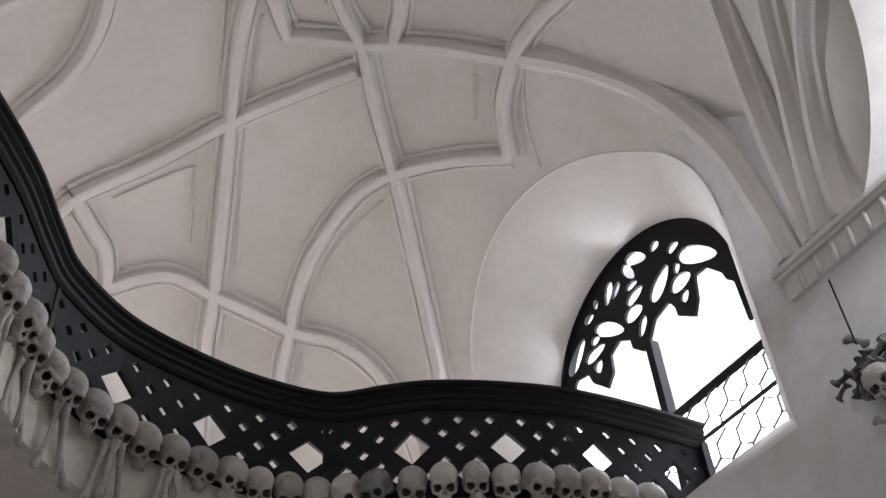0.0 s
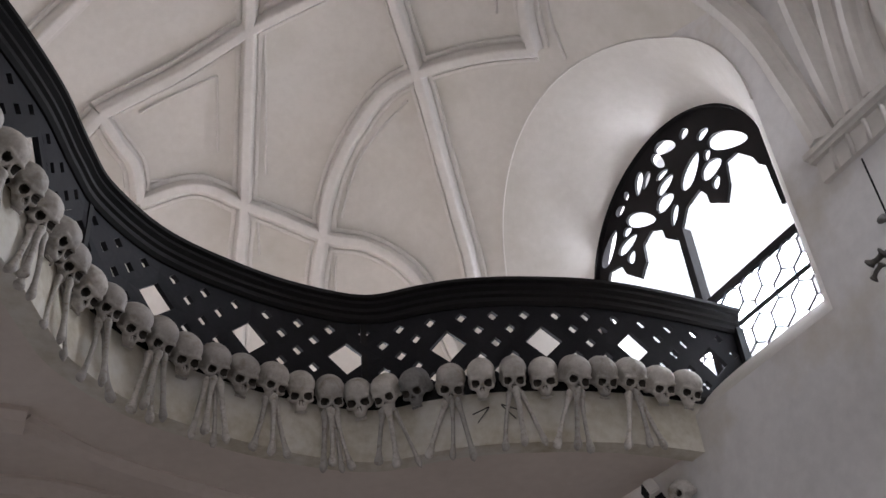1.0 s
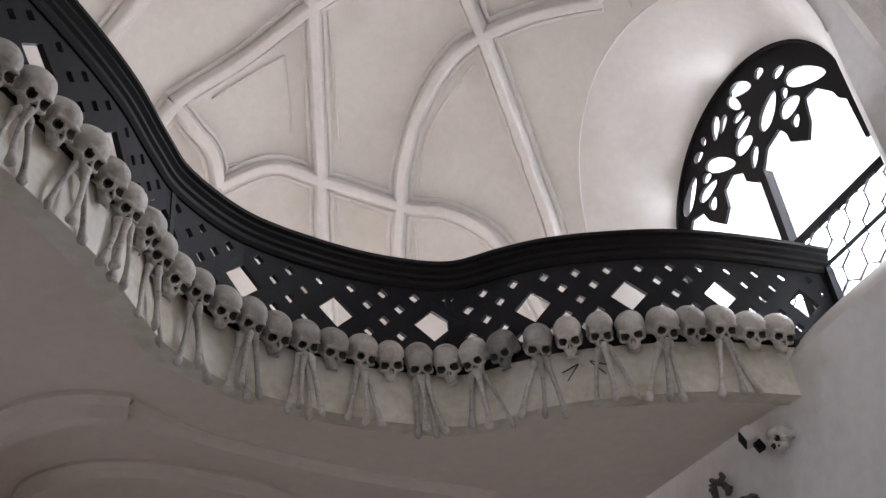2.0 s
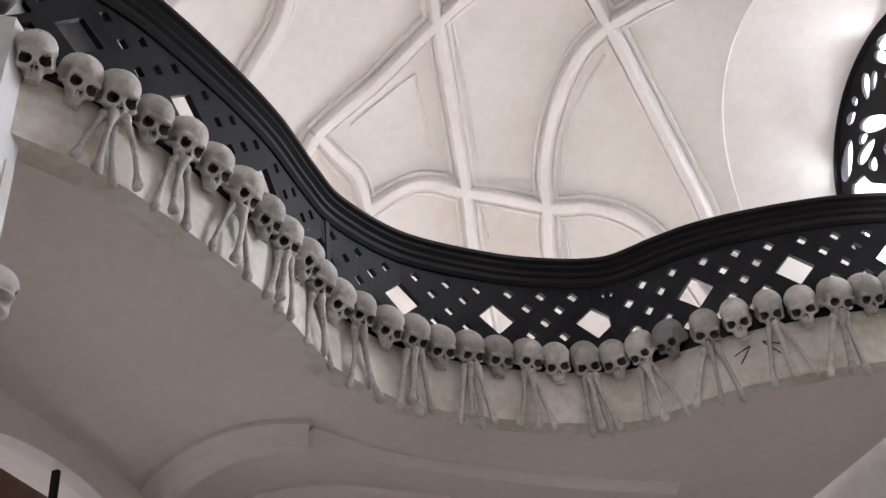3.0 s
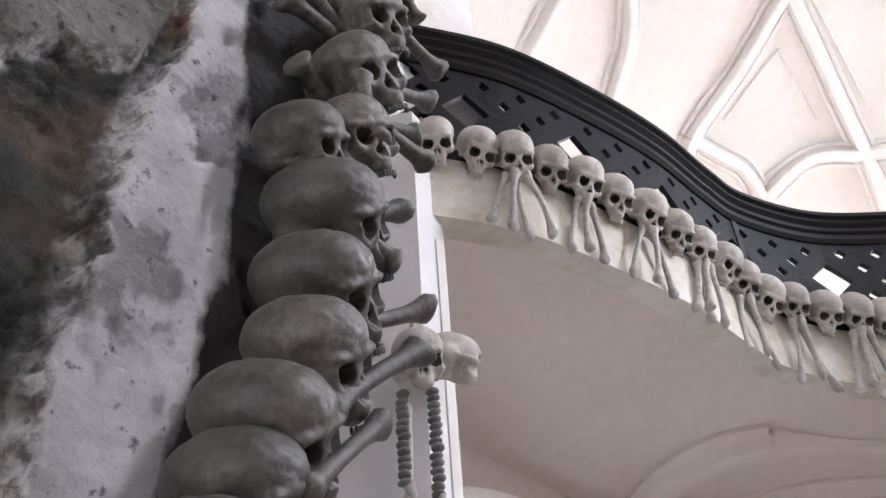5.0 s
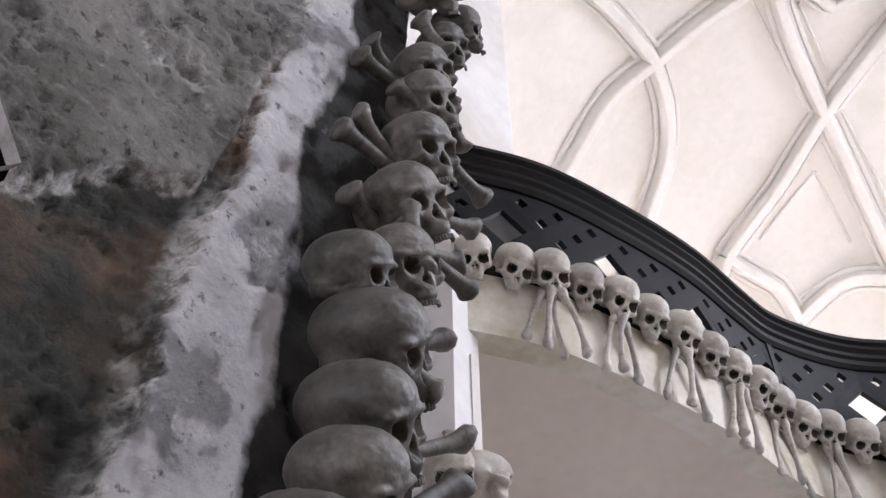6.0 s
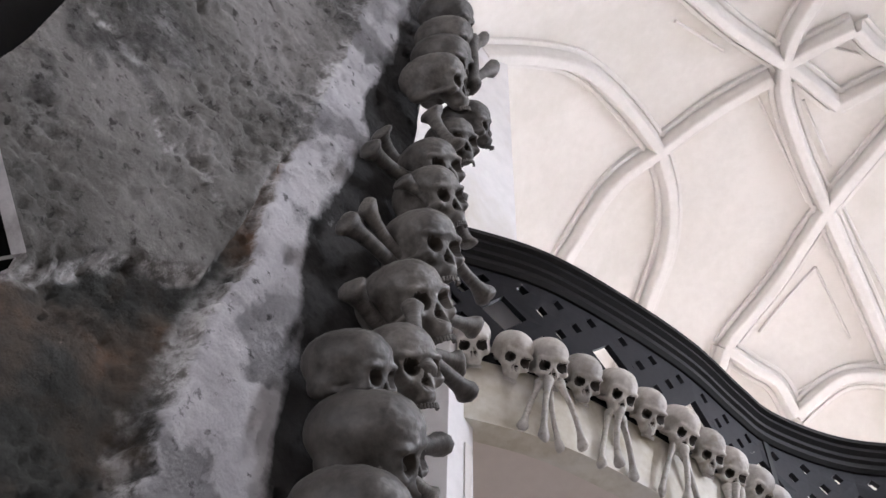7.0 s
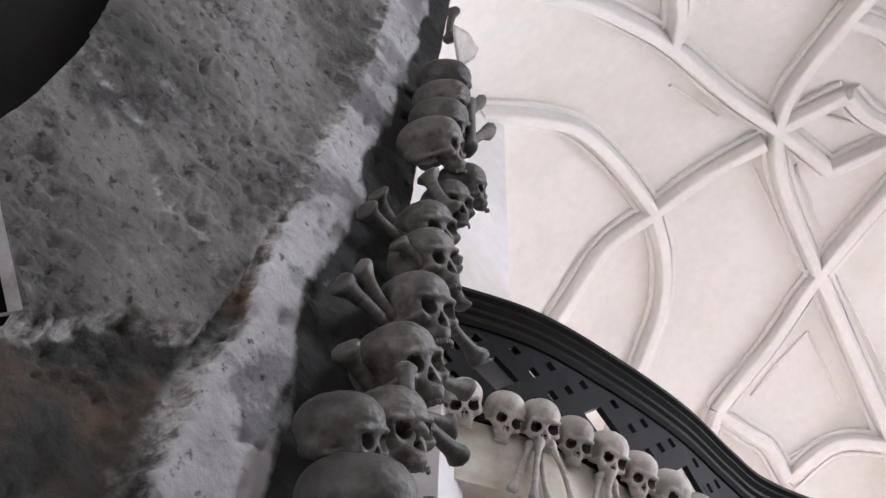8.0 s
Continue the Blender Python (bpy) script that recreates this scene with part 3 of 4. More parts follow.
# broken edges of the plaster coats, height by place along the face: the top coat over the brown one, and finer breaks above and below
COAT = [(-1.6, 2.4), (.0, 2.50), (.127, 2.537), (.17, 2.555), (.214, 2.607), (.266, 2.664), (.325, 2.685), (.367, 2.724), (.401, 2.858), (.421, 2.986), (.47, 3.2), (1.2, 4.6)]
SKIN = [(-1.6, 3.2), (-.1, 3.12), (.10, 3.06), (.17, 3.02), (.20, 2.98), (.24, 2.925), (.286, 2.935), (.331, 2.92), (.364, 2.864), (.40, 2.87), (.44, 3.05), (1.2, 4.6)]
PATCH = [(-1.6, 2.2), (.0, 2.33), (.12, 2.40), (.20, 2.46), (.25, 2.455), (.30, 2.40), (.345, 2.43), (.39, 2.42), (1.2, 2.4)]


def layered_wall():
    """Bare masonry, limewash and its soiled, shade-darkened band, told apart by two attributes that the mesh carries.
    """
    mat = bpy.data.materials.new("flaking_wall")
    mat.use_nodes = True
    n, l = mat.node_tree.nodes, mat.node_tree.links
    bsdf = n["Principled BSDF"]
    bsdf.inputs["Roughness"].default_value = 0.93
    co = n.new("ShaderNodeTexCoord")

    def tex(scale, detail=6, rough=0.6):
        t = n.new("ShaderNodeTexNoise")
        t.inputs["Scale"].default_value, t.inputs["Detail"].default_value, t.inputs["Roughness"].default_value = scale, detail, rough
        l.new(co.outputs["Object"], t.inputs["Vector"])
        return t.outputs["Fac"]

    def ramp(fac, stops):
        r = n.new("ShaderNodeValToRGB")
        els = r.color_ramp.elements
        while len(els) < len(stops):
            els.new(0.5)
        for e, (p, c) in zip(els, stops):
            e.position, e.color = p, rgb(c) if isinstance(c, tuple) else (c, c, c, 1)
        l.new(fac, r.inputs[0])
        return r.outputs[0]

    def mixed(fac, a, b):
        m = n.new("ShaderNodeMixRGB")
        l.new(fac, m.inputs[0]), l.new(a, m.inputs[1]), l.new(b, m.inputs[2])
        return m.outputs[0]

    def zone(name, wobble, lo, hi):
        at = n.new("ShaderNodeAttribute")
        at.attribute_name = name
        add = n.new("ShaderNodeMath")
        add.operation = "MULTIPLY_ADD"
        add.inputs[1].default_value = 1.0
        sub = n.new("ShaderNodeMath")
        sub.operation = "MULTIPLY_ADD"
        sub.inputs[1].default_value, sub.inputs[2].default_value = wobble[1], -0.5 * wobble[1]
        l.new(tex(wobble[0], 8, .7), sub.inputs[0])
        l.new(at.outputs["Fac"], add.inputs[0]), l.new(sub.outputs[0], add.inputs[2])
        return ramp(add.outputs[0], [(lo, 0.0), (hi, 1.0)])

    plates = ramp(tex(2.4, 4, .5), [(.36, (.045, .043, .037)), (.50, (.095, .089, .080)), (.64, (.175, .165, .155))])
    rubble = ramp(tex(16, 9, .75), [(.36, (.05, .046, .042)), (.50, (.135, .127, .119)), (.64, (.32, .31, .30))])
    crumbling = ramp(tex(4.2, 9, .62), [(.50, 0.0), (.60, 1.0)])
    stone = mixed(crumbling, plates, rubble)
    spots = n.new("ShaderNodeMixRGB")
    spots.blend_type = "MULTIPLY"
    spots.inputs[0].default_value = 0.9
    l.new(stone, spots.inputs[1]), l.new(ramp(tex(42, 6, .65), [(.35, (.18, .16, .14)), (.43, (.95, .95, .95)), (.60, (1.0, 1.0, 1.0)), (.70, (1.5, 1.5, 1.5))]), spots.inputs[2])
    stone = spots.outputs[0]
    # brown lower coat, its colour also darkened for the weaker light down there
    brown_dimmed = ramp(tex(3.4, 7), [(.38, (.024, .024, .020)), (.47, (.055, .040, .028)), (.56, (.125, .068, .038)), (.68, (.13, .098, .07))])
    stone = mixed(zone("low", (30, .3), .42, .58), stone, brown_dimmed)
    # paler grains along the limewash's rim and the coats' broken edges
    crumbs = ramp(tex(48, 5, .7), [(.40, (.17, .16, .15)), (.56, (.52, .51, .50))])
    at = n.new("ShaderNodeAttribute")
    at.attribute_name = "bare"
    pale_edge = n.new("ShaderNodeAttribute")
    pale_edge.attribute_name = "pale_edge"
    rim = n.new("ShaderNodeMath")
    rim.operation = "MAXIMUM"
    l.new(ramp(at.outputs["Fac"], [(.5, .9), (.95, 0.0)]), rim.inputs[0]), l.new(pale_edge.outputs["Fac"], rim.inputs[1])
    patchy = n.new("ShaderNodeMath")
    patchy.operation = "MULTIPLY"
    l.new(rim.outputs[0], patchy.inputs[0]), l.new(ramp(tex(9, 6), [(.38, 0.0), (.56, 1.0)]), patchy.inputs[1])
    stone = mixed(patchy.outputs[0], stone, crumbs)
    lime = ramp(tex(5, 8, .6), [(.30, (.15, .145, .145)), (.42, (.31, .30, .307)), (.60, (.43, .42, .428))])
    specks = ramp(tex(30, 6, .65), [(.33, (.10, .095, .09)), (.40, (1.0, 1.0, 1.0))])
    mul = n.new("ShaderNodeMixRGB")
    mul.blend_type = "MULTIPLY"
    mul.inputs[0].default_value = 0.8
    l.new(lime, mul.inputs[1]), l.new(specks, mul.inputs[2])
    # dirty plaster and the shadowed gap by the garland, painted as one dark
    soiled_shade_colour = ramp(tex(9, 6), [(.35, (.008, .0075, .007)), (.65, (.03, .028, .026))])
    lime = mixed(zone("soiled_shade", (9, .5), .45, .62), mul.outputs[0], soiled_shade_colour)
    l.new(mixed(zone("bare", (26, .30), .46, .54), lime, stone), bsdf.inputs["Base Color"])
    fine = n.new("ShaderNodeBump")
    fine.inputs["Strength"].default_value, fine.inputs["Distance"].default_value = 1.0, 0.022
    l.new(tex(75, 9, .75), fine.inputs["Height"])
    l.new(ramp(tex(4.2, 9, .62), [(.51, .2), (.56, 1.0)]), fine.inputs["Strength"])
    coarse = n.new("ShaderNodeBump")
    coarse.inputs["Strength"].default_value, coarse.inputs["Distance"].default_value = 0.45, 0.04
    l.new(tex(14, 8, .65), coarse.inputs["Height"])
    l.new(coarse.outputs[0], fine.inputs["Normal"])
    l.new(fine.outputs[0], bsdf.inputs["Normal"])
    return mat


FLAKING = layered_wall()


def build_pillar():
    ys = [-1.6, -1.2, -.8, -.5] + [-.34 + .007 * i for i in range(170)]
    zs = [0.0, .6, 1.2, 1.6] + [1.86 + .0085 * i for i in range(206)] + [3.62 + .014 * i for i in range(92)] + [5.1, 5.6, 6.2, 7.2]
    verts, faces, bare, soiled_shade, low, pale_edge = [], [], [], [], [], []

    def edge(x, width):
        return min(max(x / width, 0.0), 1.0)

    for z in zs:
        c, br, so, le = knots(CORNER, z), knots(BREAK, z), knots(SOILED_SHADE, z), knots(LEFT, z)
        for y in ys:
            yy = max(min(y, c), le)
            p = Vector((yy, z, 0.0))
            soft, sharp = noise.fractal(p * 7, 1.0, 2.0, 4), noise.fractal(p * 38, 1.0, 2.0, 3)
            d = br + .014 * soft + .010 * sharp - yy
            grain = .006 * noise.fractal(p * 12, 1.0, 2.0, 5) + .0034 * noise.fractal(p * 60, 1.0, 2.0, 3)
            wob = .020 * soft + .010 * sharp
            coat, skin, patch = (z - knots(t, yy) + wob for t in (COAT, SKIN, PATCH))
            upper = edge(coat, .010)
            # the coats lie in steps, with hollows and pits where they crumble
            plate = noise.fractal(p * 3.1 + Vector((3, 1, 7)), 1.0, 2.0, 5) * 1.5 + .12 * sharp
            steps = math.floor(plate) + edge(plate - math.floor(plate), .06)
            rough = edge(noise.fractal(p * 4.2 + Vector((0, 0, 2)), 1.0, 2.0, 5) + .12, .3)
            rough = max(rough, edge(.07 - d, .05)) if d > 0 else rough
            pits = max(0.0, noise.noise(p * 38 + Vector((5, 5, 5))) - .25) * .020 + max(0.0, noise.noise(p * 85) - .15) * .020
            deep = -.058 + .029 * upper + .009 * edge(skin, .012) * upper - .007 * edge(-patch, .03) + steps * .008 + .012 * soft * .6
            deep += grain * (.5 + 1.3 * rough) - pits * (.12 + 1.4 * rough)
            pit = max(0.0, noise.noise(Vector((yy * 40, z * 18, 4.0))) - .34) * .04
            flat = grain * .5 + .004 * soft - pit
            k = edge(d, .012) * .55 + edge(d, .05 + .03 * soft) * .45
            verts.append((PX + flat + (deep - flat) * k, yy, z))
            bare.append(min(max(.5 + d / .08, 0), 1))
            soiled_shade.append(min(max(.5 + (yy - so + .008 + .034 * noise.fractal(Vector((yy * 18, z * 5, 2.0)), 1.0, 2.0, 4)) / .10, 0), 1))
            low.append(min(max(.5 - coat / .06, 0), 1))
            pale_edge.append(max(edge(.016 - abs(coat), .01), .7 * edge(.012 - abs(skin), .01) * upper))
    n = len(ys)
    for j in range(len(zs) - 1):
        for i in range(n - 1):
            zm = (zs[j] + zs[j + 1]) / 2
            if ys[i] > knots(CORNER, zm) + .002 or ys[i + 1] < knots(LEFT, zm) - .002:
                continue
            faces.append((j * n + i, j * n + i + 1, (j + 1) * n + i + 1, (j + 1) * n + i))
    # the far side
    base = len(verts)
    side = [0.0, 2.11, 2.51, 2.81, 3.2, 3.89, 4.47, 7.2]
    for z in side:
        for x in (PX, PX - .75):
            verts.append((x, knots(CORNER, z), z))
            bare.append(0.0), soiled_shade.append(0.0), low.append(0.0), pale_edge.append(0.0)
    for j in range(len(side) - 1):
        faces.append((base + 2 * j, base + 2 * j + 1, base + 2 * j + 3, base + 2 * j + 2))
    ob = array_mesh("wall_west", verts, faces, FLAKING, True)
    for name, values in (("bare", bare), ("soiled_shade", soiled_shade), ("low", low), ("pale_edge", pale_edge)):
        ob.data.attributes.new(name, "FLOAT", "POINT").data.foreach_set("value", values)
    return tagged(ob, "old pillar of bare masonry with flaking limewash", "wall", kind="structure")


wall_west = build_pillar()
# hollow behind the pillar's broken edge, with its limewashed reveal
bm = bmesh.new()
for a, b in (((.099, 2.507), (.126, 2.541)), ((.126, 2.541), (.022, 2.69)), ((-.5, 2.507), (.099, 2.507))):
    q = [bm.verts.new(p) for p in ((PX - .012, *a), (PX - .012, *b), (PX - .034, b[0] - .006, b[1]), (PX - .034, a[0] - .006, a[1]))]
    bm.faces.new(q)
mesh_object("reveal", bm, OLD_PLASTER, False, wall_west)
# black boards at back and side, added to colour the void's darkness
bm = bmesh.new()
add_box(bm, (PX - .28, -.55, 3.6), (.05, 2.1, 7.2))
mesh_object("hollow_back", bm, BLACK, False, wall_west)
bm = bmesh.new()
add_box(bm, (PX - .1, -1.62, 3.6), (.4, .04, 7.2))
mesh_object("hollow_side", bm, BLACK, False, wall_west)
bm = bmesh.new()
add_box(bm, (PX - .70, -.55, 3.6), (.78, 2.16, 7.2))
mesh_object("core", bm, OLD_PLASTER, False, wall_west)

# second pillar, at the near end of the gallery
def prism(name, plan, z0, z1, mat, label="", category="", parent=None):
    bm = bmesh.new()
    lo = [bm.verts.new((x, y, z0)) for x, y in plan]
    hi = [bm.verts.new((x, y, z1)) for x, y in plan]
    bm.faces.new(lo), bm.faces.new(hi)
    for i in range(len(plan)):
        bm.faces.new((lo[i], lo[(i + 1) % len(plan)], hi[(i + 1) % len(plan)], hi[i]))
    ob = mesh_object(name, bm, mat, False, parent)
    return tagged(ob, label, category, kind="structure") if label else ob


wall_gallery = prism("wall_gallery", [(-1.76, 1.69), (-1.79, 1.84), (-3.3, 1.84), (-3.3, .9), (-3.0, .9)], 0, SOF_Z + .4, WALL, "white plastered pillar beside the gallery", "wall")
prism("upper_shaft", [(-1.90, 1.20), (-1.80, 2.14), (-3.3, 2.6), (-3.3, .9), (-3.0, .9)], SOF_Z + .4, 7.4, WALL, parent=wall_gallery)
bm = bmesh.new()
sweep(bm, [Vector((-1.785, 1.80, 1.0)), Vector((-1.785, 1.80, SOF_Z - .12))], [(-.015, -.012), (.015, -.012), (.015, .012), (-.015, .012)], [Vector((1, 0, 0))] * 2)
mesh_object("moulding", bm, RIB, False, wall_gallery)

# under the gallery: side wall with an arched opening, and the back wall
def arched_wall(name, x, y0, y1, z1, cy, half, spring, rise, mat, label):
    bm = bmesh.new()
    arch = [(cy - half, .9)] + [(cy - half * math.cos(math.pi * i / 24), spring + rise * math.sin(math.pi * i / 24)) for i in range(25)] + [(cy + half, .9)]
    outer = [(y0, 0), (y0, z1), (y1, z1), (y1, 0)]
    loops = [[bm.verts.new((x, y, z)) for y, z in lp] for lp in (outer, arch)]
    edges = [bm.edges.new((lp[i], lp[(i + 1) % len(lp)])) for lp in loops for i in range(len(lp))]
    bmesh.ops.triangle_fill(bm, use_beauty=True, edges=edges)
    ext = bmesh.ops.extrude_face_region(bm, geom=list(bm.faces))
    bmesh.ops.translate(bm, vec=(-.08, 0, 0), verts=[e for e in ext["geom"] if isinstance(e, bmesh.types.BMVert)])
    return tagged(mesh_object(name, bm, mat), label, "wall", kind="structure")


arched_wall("wall_north_west", -2.70, 1.86, 7.6, SOF_Z, 3.35, .85, 3.30, .435, SOFFIT, "beige plastered wall with an arched opening")
window_2 = tagged(new("window_2"), "pale window behind the arched opening under the gallery", "window", kind="structure")
bm = bmesh.new()
bm.faces.new([bm.verts.new(p) for p in ((-4.6, 1.2, .8), (-4.6, 1.2, 4.2), (-4.6, 6.6, 4.2), (-4.6, 6.6, .8))])
tagged(mesh_object("backdrop", bm, PALE), "pale daylight behind the arched opening", "sky", kind="structure")
for y in (2.62, 3.39, 4.15):
    bm = bmesh.new()
    add_box(bm, (-2.74, y, 2.72), (.03, .022, 2.0))
    part("glazing_bar", bm, IRON, window_2)
bm = bmesh.new()
add_box(bm, (-2.74, 3.35, 3.50), (.06, 1.64, .13))
part("transom", bm, WOOD, window_2, "brown wooden transom")

# ---------------------------------------------------------------- shell that closes the place
def slab(name, a, b, mat, label, category):
    bm = bmesh.new()
    add_box(bm, [(p + q) / 2 for p, q in zip(a, b)], [abs(q - p) for p, q in zip(a, b)])
    return tagged(mesh_object(name, bm, mat), label, category, kind="structure")


# slabs mostly out of view, added to enclose the room and bounce its light
slab("floor", (-6, -5, -.2), (6, 9, 0), FLOOR, "worn stone floor of the ossuary", "floor")
slab("wall_north", (-6, 7.6, 0), (-.5, 7.8, 8), WALL, "white chapel wall behind the gallery", "wall")
slab("wall_far_west", (-6.2, -5, 0), (-6, 7.8, 8), WALL, "white plastered side wall", "wall")
slab("wall_south_east", (3.6, -5, 0), (3.8, 1.6, 8), WALL, "white plastered wall of the nave", "wall")
slab("wall_south", (-6.2, -5.2, 0), (3.8, -5, 8), WALL, "white plastered end wall of the nave", "wall")
slab("roof", (-6.2, -5, 8), (6, 8, 8.2), WALL, "plastered ceiling above the nave", "ceiling")

# ---------------------------------------------------------------- skulls and bones
def ellipsoid(p, c, r):
    q = (p - np.array(c)) / np.array(r)
    k = np.linalg.norm(q, axis=1)
    return (k - 1) * min(r)


def blend(a, b, k):
    h = np.clip(.5 + .5 * (b - a) / k, 0, 1)
    return b * (1 - h) + a * h - k * h * (1 - h)


def carve(a, b, k):
    return -blend(-a, b, k)


def skull_shape(p, long=1.0, wide=1.0):
    p = p / np.array((wide, long, 1.0))
    m = p.copy()
    m[:, 0] = np.abs(m[:, 0])
    d = ellipsoid(p, (0, -.012, .028), (.068, .086, .064))
    d = blend(d, ellipsoid(p, (0, .034, .030), (.054, .047, .046)), .03)
    d = blend(d, ellipsoid(m, (.045, -.03, -.022), (.024, .035, .026)), .02)
    d = blend(d, ellipsoid(p, (0, .044, -.026), (.046, .034, .042)), .014)
    d = blend(d, ellipsoid(p, (0, .056, -.062), (.030, .028, .027)), .012)
    d = blend(d, ellipsoid(m, (.041, .056, -.036), (.014, .018, .011)), .010)
    d = blend(d, ellipsoid(m, (.056, .030, -.034), (.007, .030, .006)), .008)
    d = carve(d, ellipsoid(m, (.076, .038, -.002), (.018, .024, .028)), .012)
    d = blend(d, ellipsoid(m, (.0475, .058, -.012), (.006, .012, .021)), .010)
    d = blend(d, ellipsoid(m, (.024, .0745, .009), (.024, .008, .006)), .012)
    d = carve(d, ellipsoid(m, (.0280, .078, -.0145), (.0172, .050, .0158)), .004)
    nose = ellipsoid(m, (.0055, .088, -.046), (.0085, .038, .014))
    nose = np.minimum(nose, ellipsoid(p, (0, .088, -.035), (.0065, .03, .014)))
    d = carve(d, nose, .0025)
    d = carve(d, ellipsoid(m, (.038, .07, -.062), (.013, .02, .012)), .008)
    return d


def skull_mesh(name, level, mat, long=1.0, wide=1.0, seed=0):
    bm = bmesh.new()
    bmesh.ops.create_icosphere(bm, subdivisions=level, radius=1.0)
    dirs = np.array([v.co for v in bm.verts])
    dirs[:, 1] += 0.62
    dirs[:, 2] -= 0.18
    dirs /= np.linalg.norm(dirs, axis=1)[:, None]
    c = np.array((0, .012, -.006))
    r = np.full(len(dirs), .135)
    live = np.ones(len(dirs), bool)
    for _ in range(160):
        d = skull_shape(c + dirs * r[:, None], long, wide)
        r = np.where(live, np.maximum(r - np.maximum(d * .55, .00012), .02), r)
        live = d > .00025
        if not live.any():
            break
    for v, q, k in zip(bm.verts, dirs, r):
        p = Vector(c + q * k)
        v.co = p + p.normalized() * (.0016 * noise.fractal(p * 55 + Vector((seed, 0, 0)), 1.0, 2.0, 3))
    ob = mesh_object(name, bm, mat, True)
    # old dirt and the hollows' own shade, both coloured into eye sockets and nose
    ob.data.materials.append(SOCKET_DARK)
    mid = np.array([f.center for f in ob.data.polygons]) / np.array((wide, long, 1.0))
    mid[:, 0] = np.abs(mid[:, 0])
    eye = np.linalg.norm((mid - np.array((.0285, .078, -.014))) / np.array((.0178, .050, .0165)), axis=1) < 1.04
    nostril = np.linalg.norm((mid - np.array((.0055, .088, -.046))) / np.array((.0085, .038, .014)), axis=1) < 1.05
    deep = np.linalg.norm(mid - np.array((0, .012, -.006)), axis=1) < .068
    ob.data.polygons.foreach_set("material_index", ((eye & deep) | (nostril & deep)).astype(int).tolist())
    return ob


def teeth_mesh(parent, mat):
    bm = bmesh.new()
    for i in range(-5, 6):
        a = i * .24
        m = Matrix.Translation((.026 * math.sin(a), .058 + .026 * math.cos(a), -.089 - .001 * (i % 2))) @ Matrix.Rotation(-a, 4, "Z")
        made = bmesh.ops.create_cube(bm, size=1.0)["verts"]
        bmesh.ops.transform(bm, matrix=m @ Matrix.Diagonal((.0052, .006, .011, 1)), verts=made)
    bmesh.ops.bevel(bm, geom=list(bm.edges), offset=.0012, segments=1, affect="EDGES")
    return part("teeth", bm, mat, parent, "worn upper teeth")


def long_bone(bm, length, r, m, bend=0.0):
    """A limb bone along z, with two knuckles at either end."""
    n, rings = 10, []
    prof = [(0, .35), (.015, 1.0), (.04, 1.5), (.075, 1.78), (.115, 1.6), (.16, 1.25), (.24, 1.0), (.4, .92), (.6, .92), (.76, 1.0), (.84, 1.25), (.885, 1.55), (.925, 1.72), (.96, 1.5), (.985, 1.0), (1, .35)]
    for t, k in prof:
        end = max(0, 1 - min(t, 1 - t) / .2)
        ring = []
        for j in range(n):
            a = 2 * math.pi * j / n
            q = r * k * (1 + .42 * end * (abs(math.cos(a)) - .55))
            dz = end * .022 * abs(math.cos(a)) * (1 if t > .5 else -1)
            ring.append(bm.verts.new(m @ Vector((q * math.cos(a) + bend * math.sin(math.pi * t), q * math.sin(a) * (1 - .15 * end), length * t + dz))))
        rings.append(ring)
    for a, b in zip(rings, rings[1:]):
        for j in range(n):
            bm.faces.new((a[j], a[(j + 1) % n], b[(j + 1) % n], b[j]))
    bm.faces.new(rings[0]), bm.faces.new(rings[-1])


rnd = random.Random(7)


def facing(p, f, roll=0.0, size=1.0):
    """Pose of a skull at p that looks along f."""
    f = Vector(f).normalized()
    x = f.cross(Vector((0, 0, 1))).normalized()
    z = x.cross(f)
    m = Matrix((x, f, z)).transposed().to_4x4()
    return Matrix.Translation(p) @ m @ Matrix.Rotation(roll, 4, "Y") @ Matrix.Scale(size, 4)


def make_skull(level, mat, long, wide, seed, label, group):
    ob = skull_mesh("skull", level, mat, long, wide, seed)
    teeth_mesh(ob, mat)
    return tagged(ob, label, "skull", group)


ROW = "skulls along the gallery ledge"
row_kinds = [make_skull(5, BONE, 1.0, 1.0, 1, "pale aged skull on the black gallery ledge", ROW), make_skull(5, BONE, .96, 1.05, 5, "pale aged skull on the black gallery ledge", ROW),
             make_skull(5, BONE, 1.04, .96, 9, "pale aged skull on the black gallery ledge", ROW)]
grey = make_skull(5, BONE_GREY, 1.0, 1.0, 3, "dark grey skull on the black gallery ledge", ROW)
ROW_XY = [(-1.745, 1.783), (-1.682, 1.916), (-1.614, 2.026), (-1.576, 2.168), (-1.531, 2.301), (-1.508, 2.454), (-1.476, 2.604), (-1.463, 2.767), (-1.456, 2.911), (-1.453, 3.069), (-1.455, 3.22),
          (-1.444, 3.38), (-1.39, 3.507), (-1.325, 3.665), (-1.25, 3.789), (-1.171, 3.921), (-1.061, 4.015), (-.959, 4.131), (-.837, 4.217), (-.719, 4.317), (-.589, 4.382), (-.459, 4.442),
          (-.318, 4.423), (-.177, 4.397), (-.013, 4.394), (.135, 4.365), (.286, 4.376), (.433, 4.412), (.579, 4.432), (.714, 4.466), (.854, 4.501), (1.001, 4.586), (1.146, 4.66)]
used = set()


def set_thing(kind, m):
    """The first pose takes the thing itself, the others copies of it."""
    if kind.name in used:
        ob = copy_thing(kind, m)
        ob.matrix_world = m
        return ob
    used.add(kind.name)
    kind.matrix_world = m
    return kind


bone_meshes = []
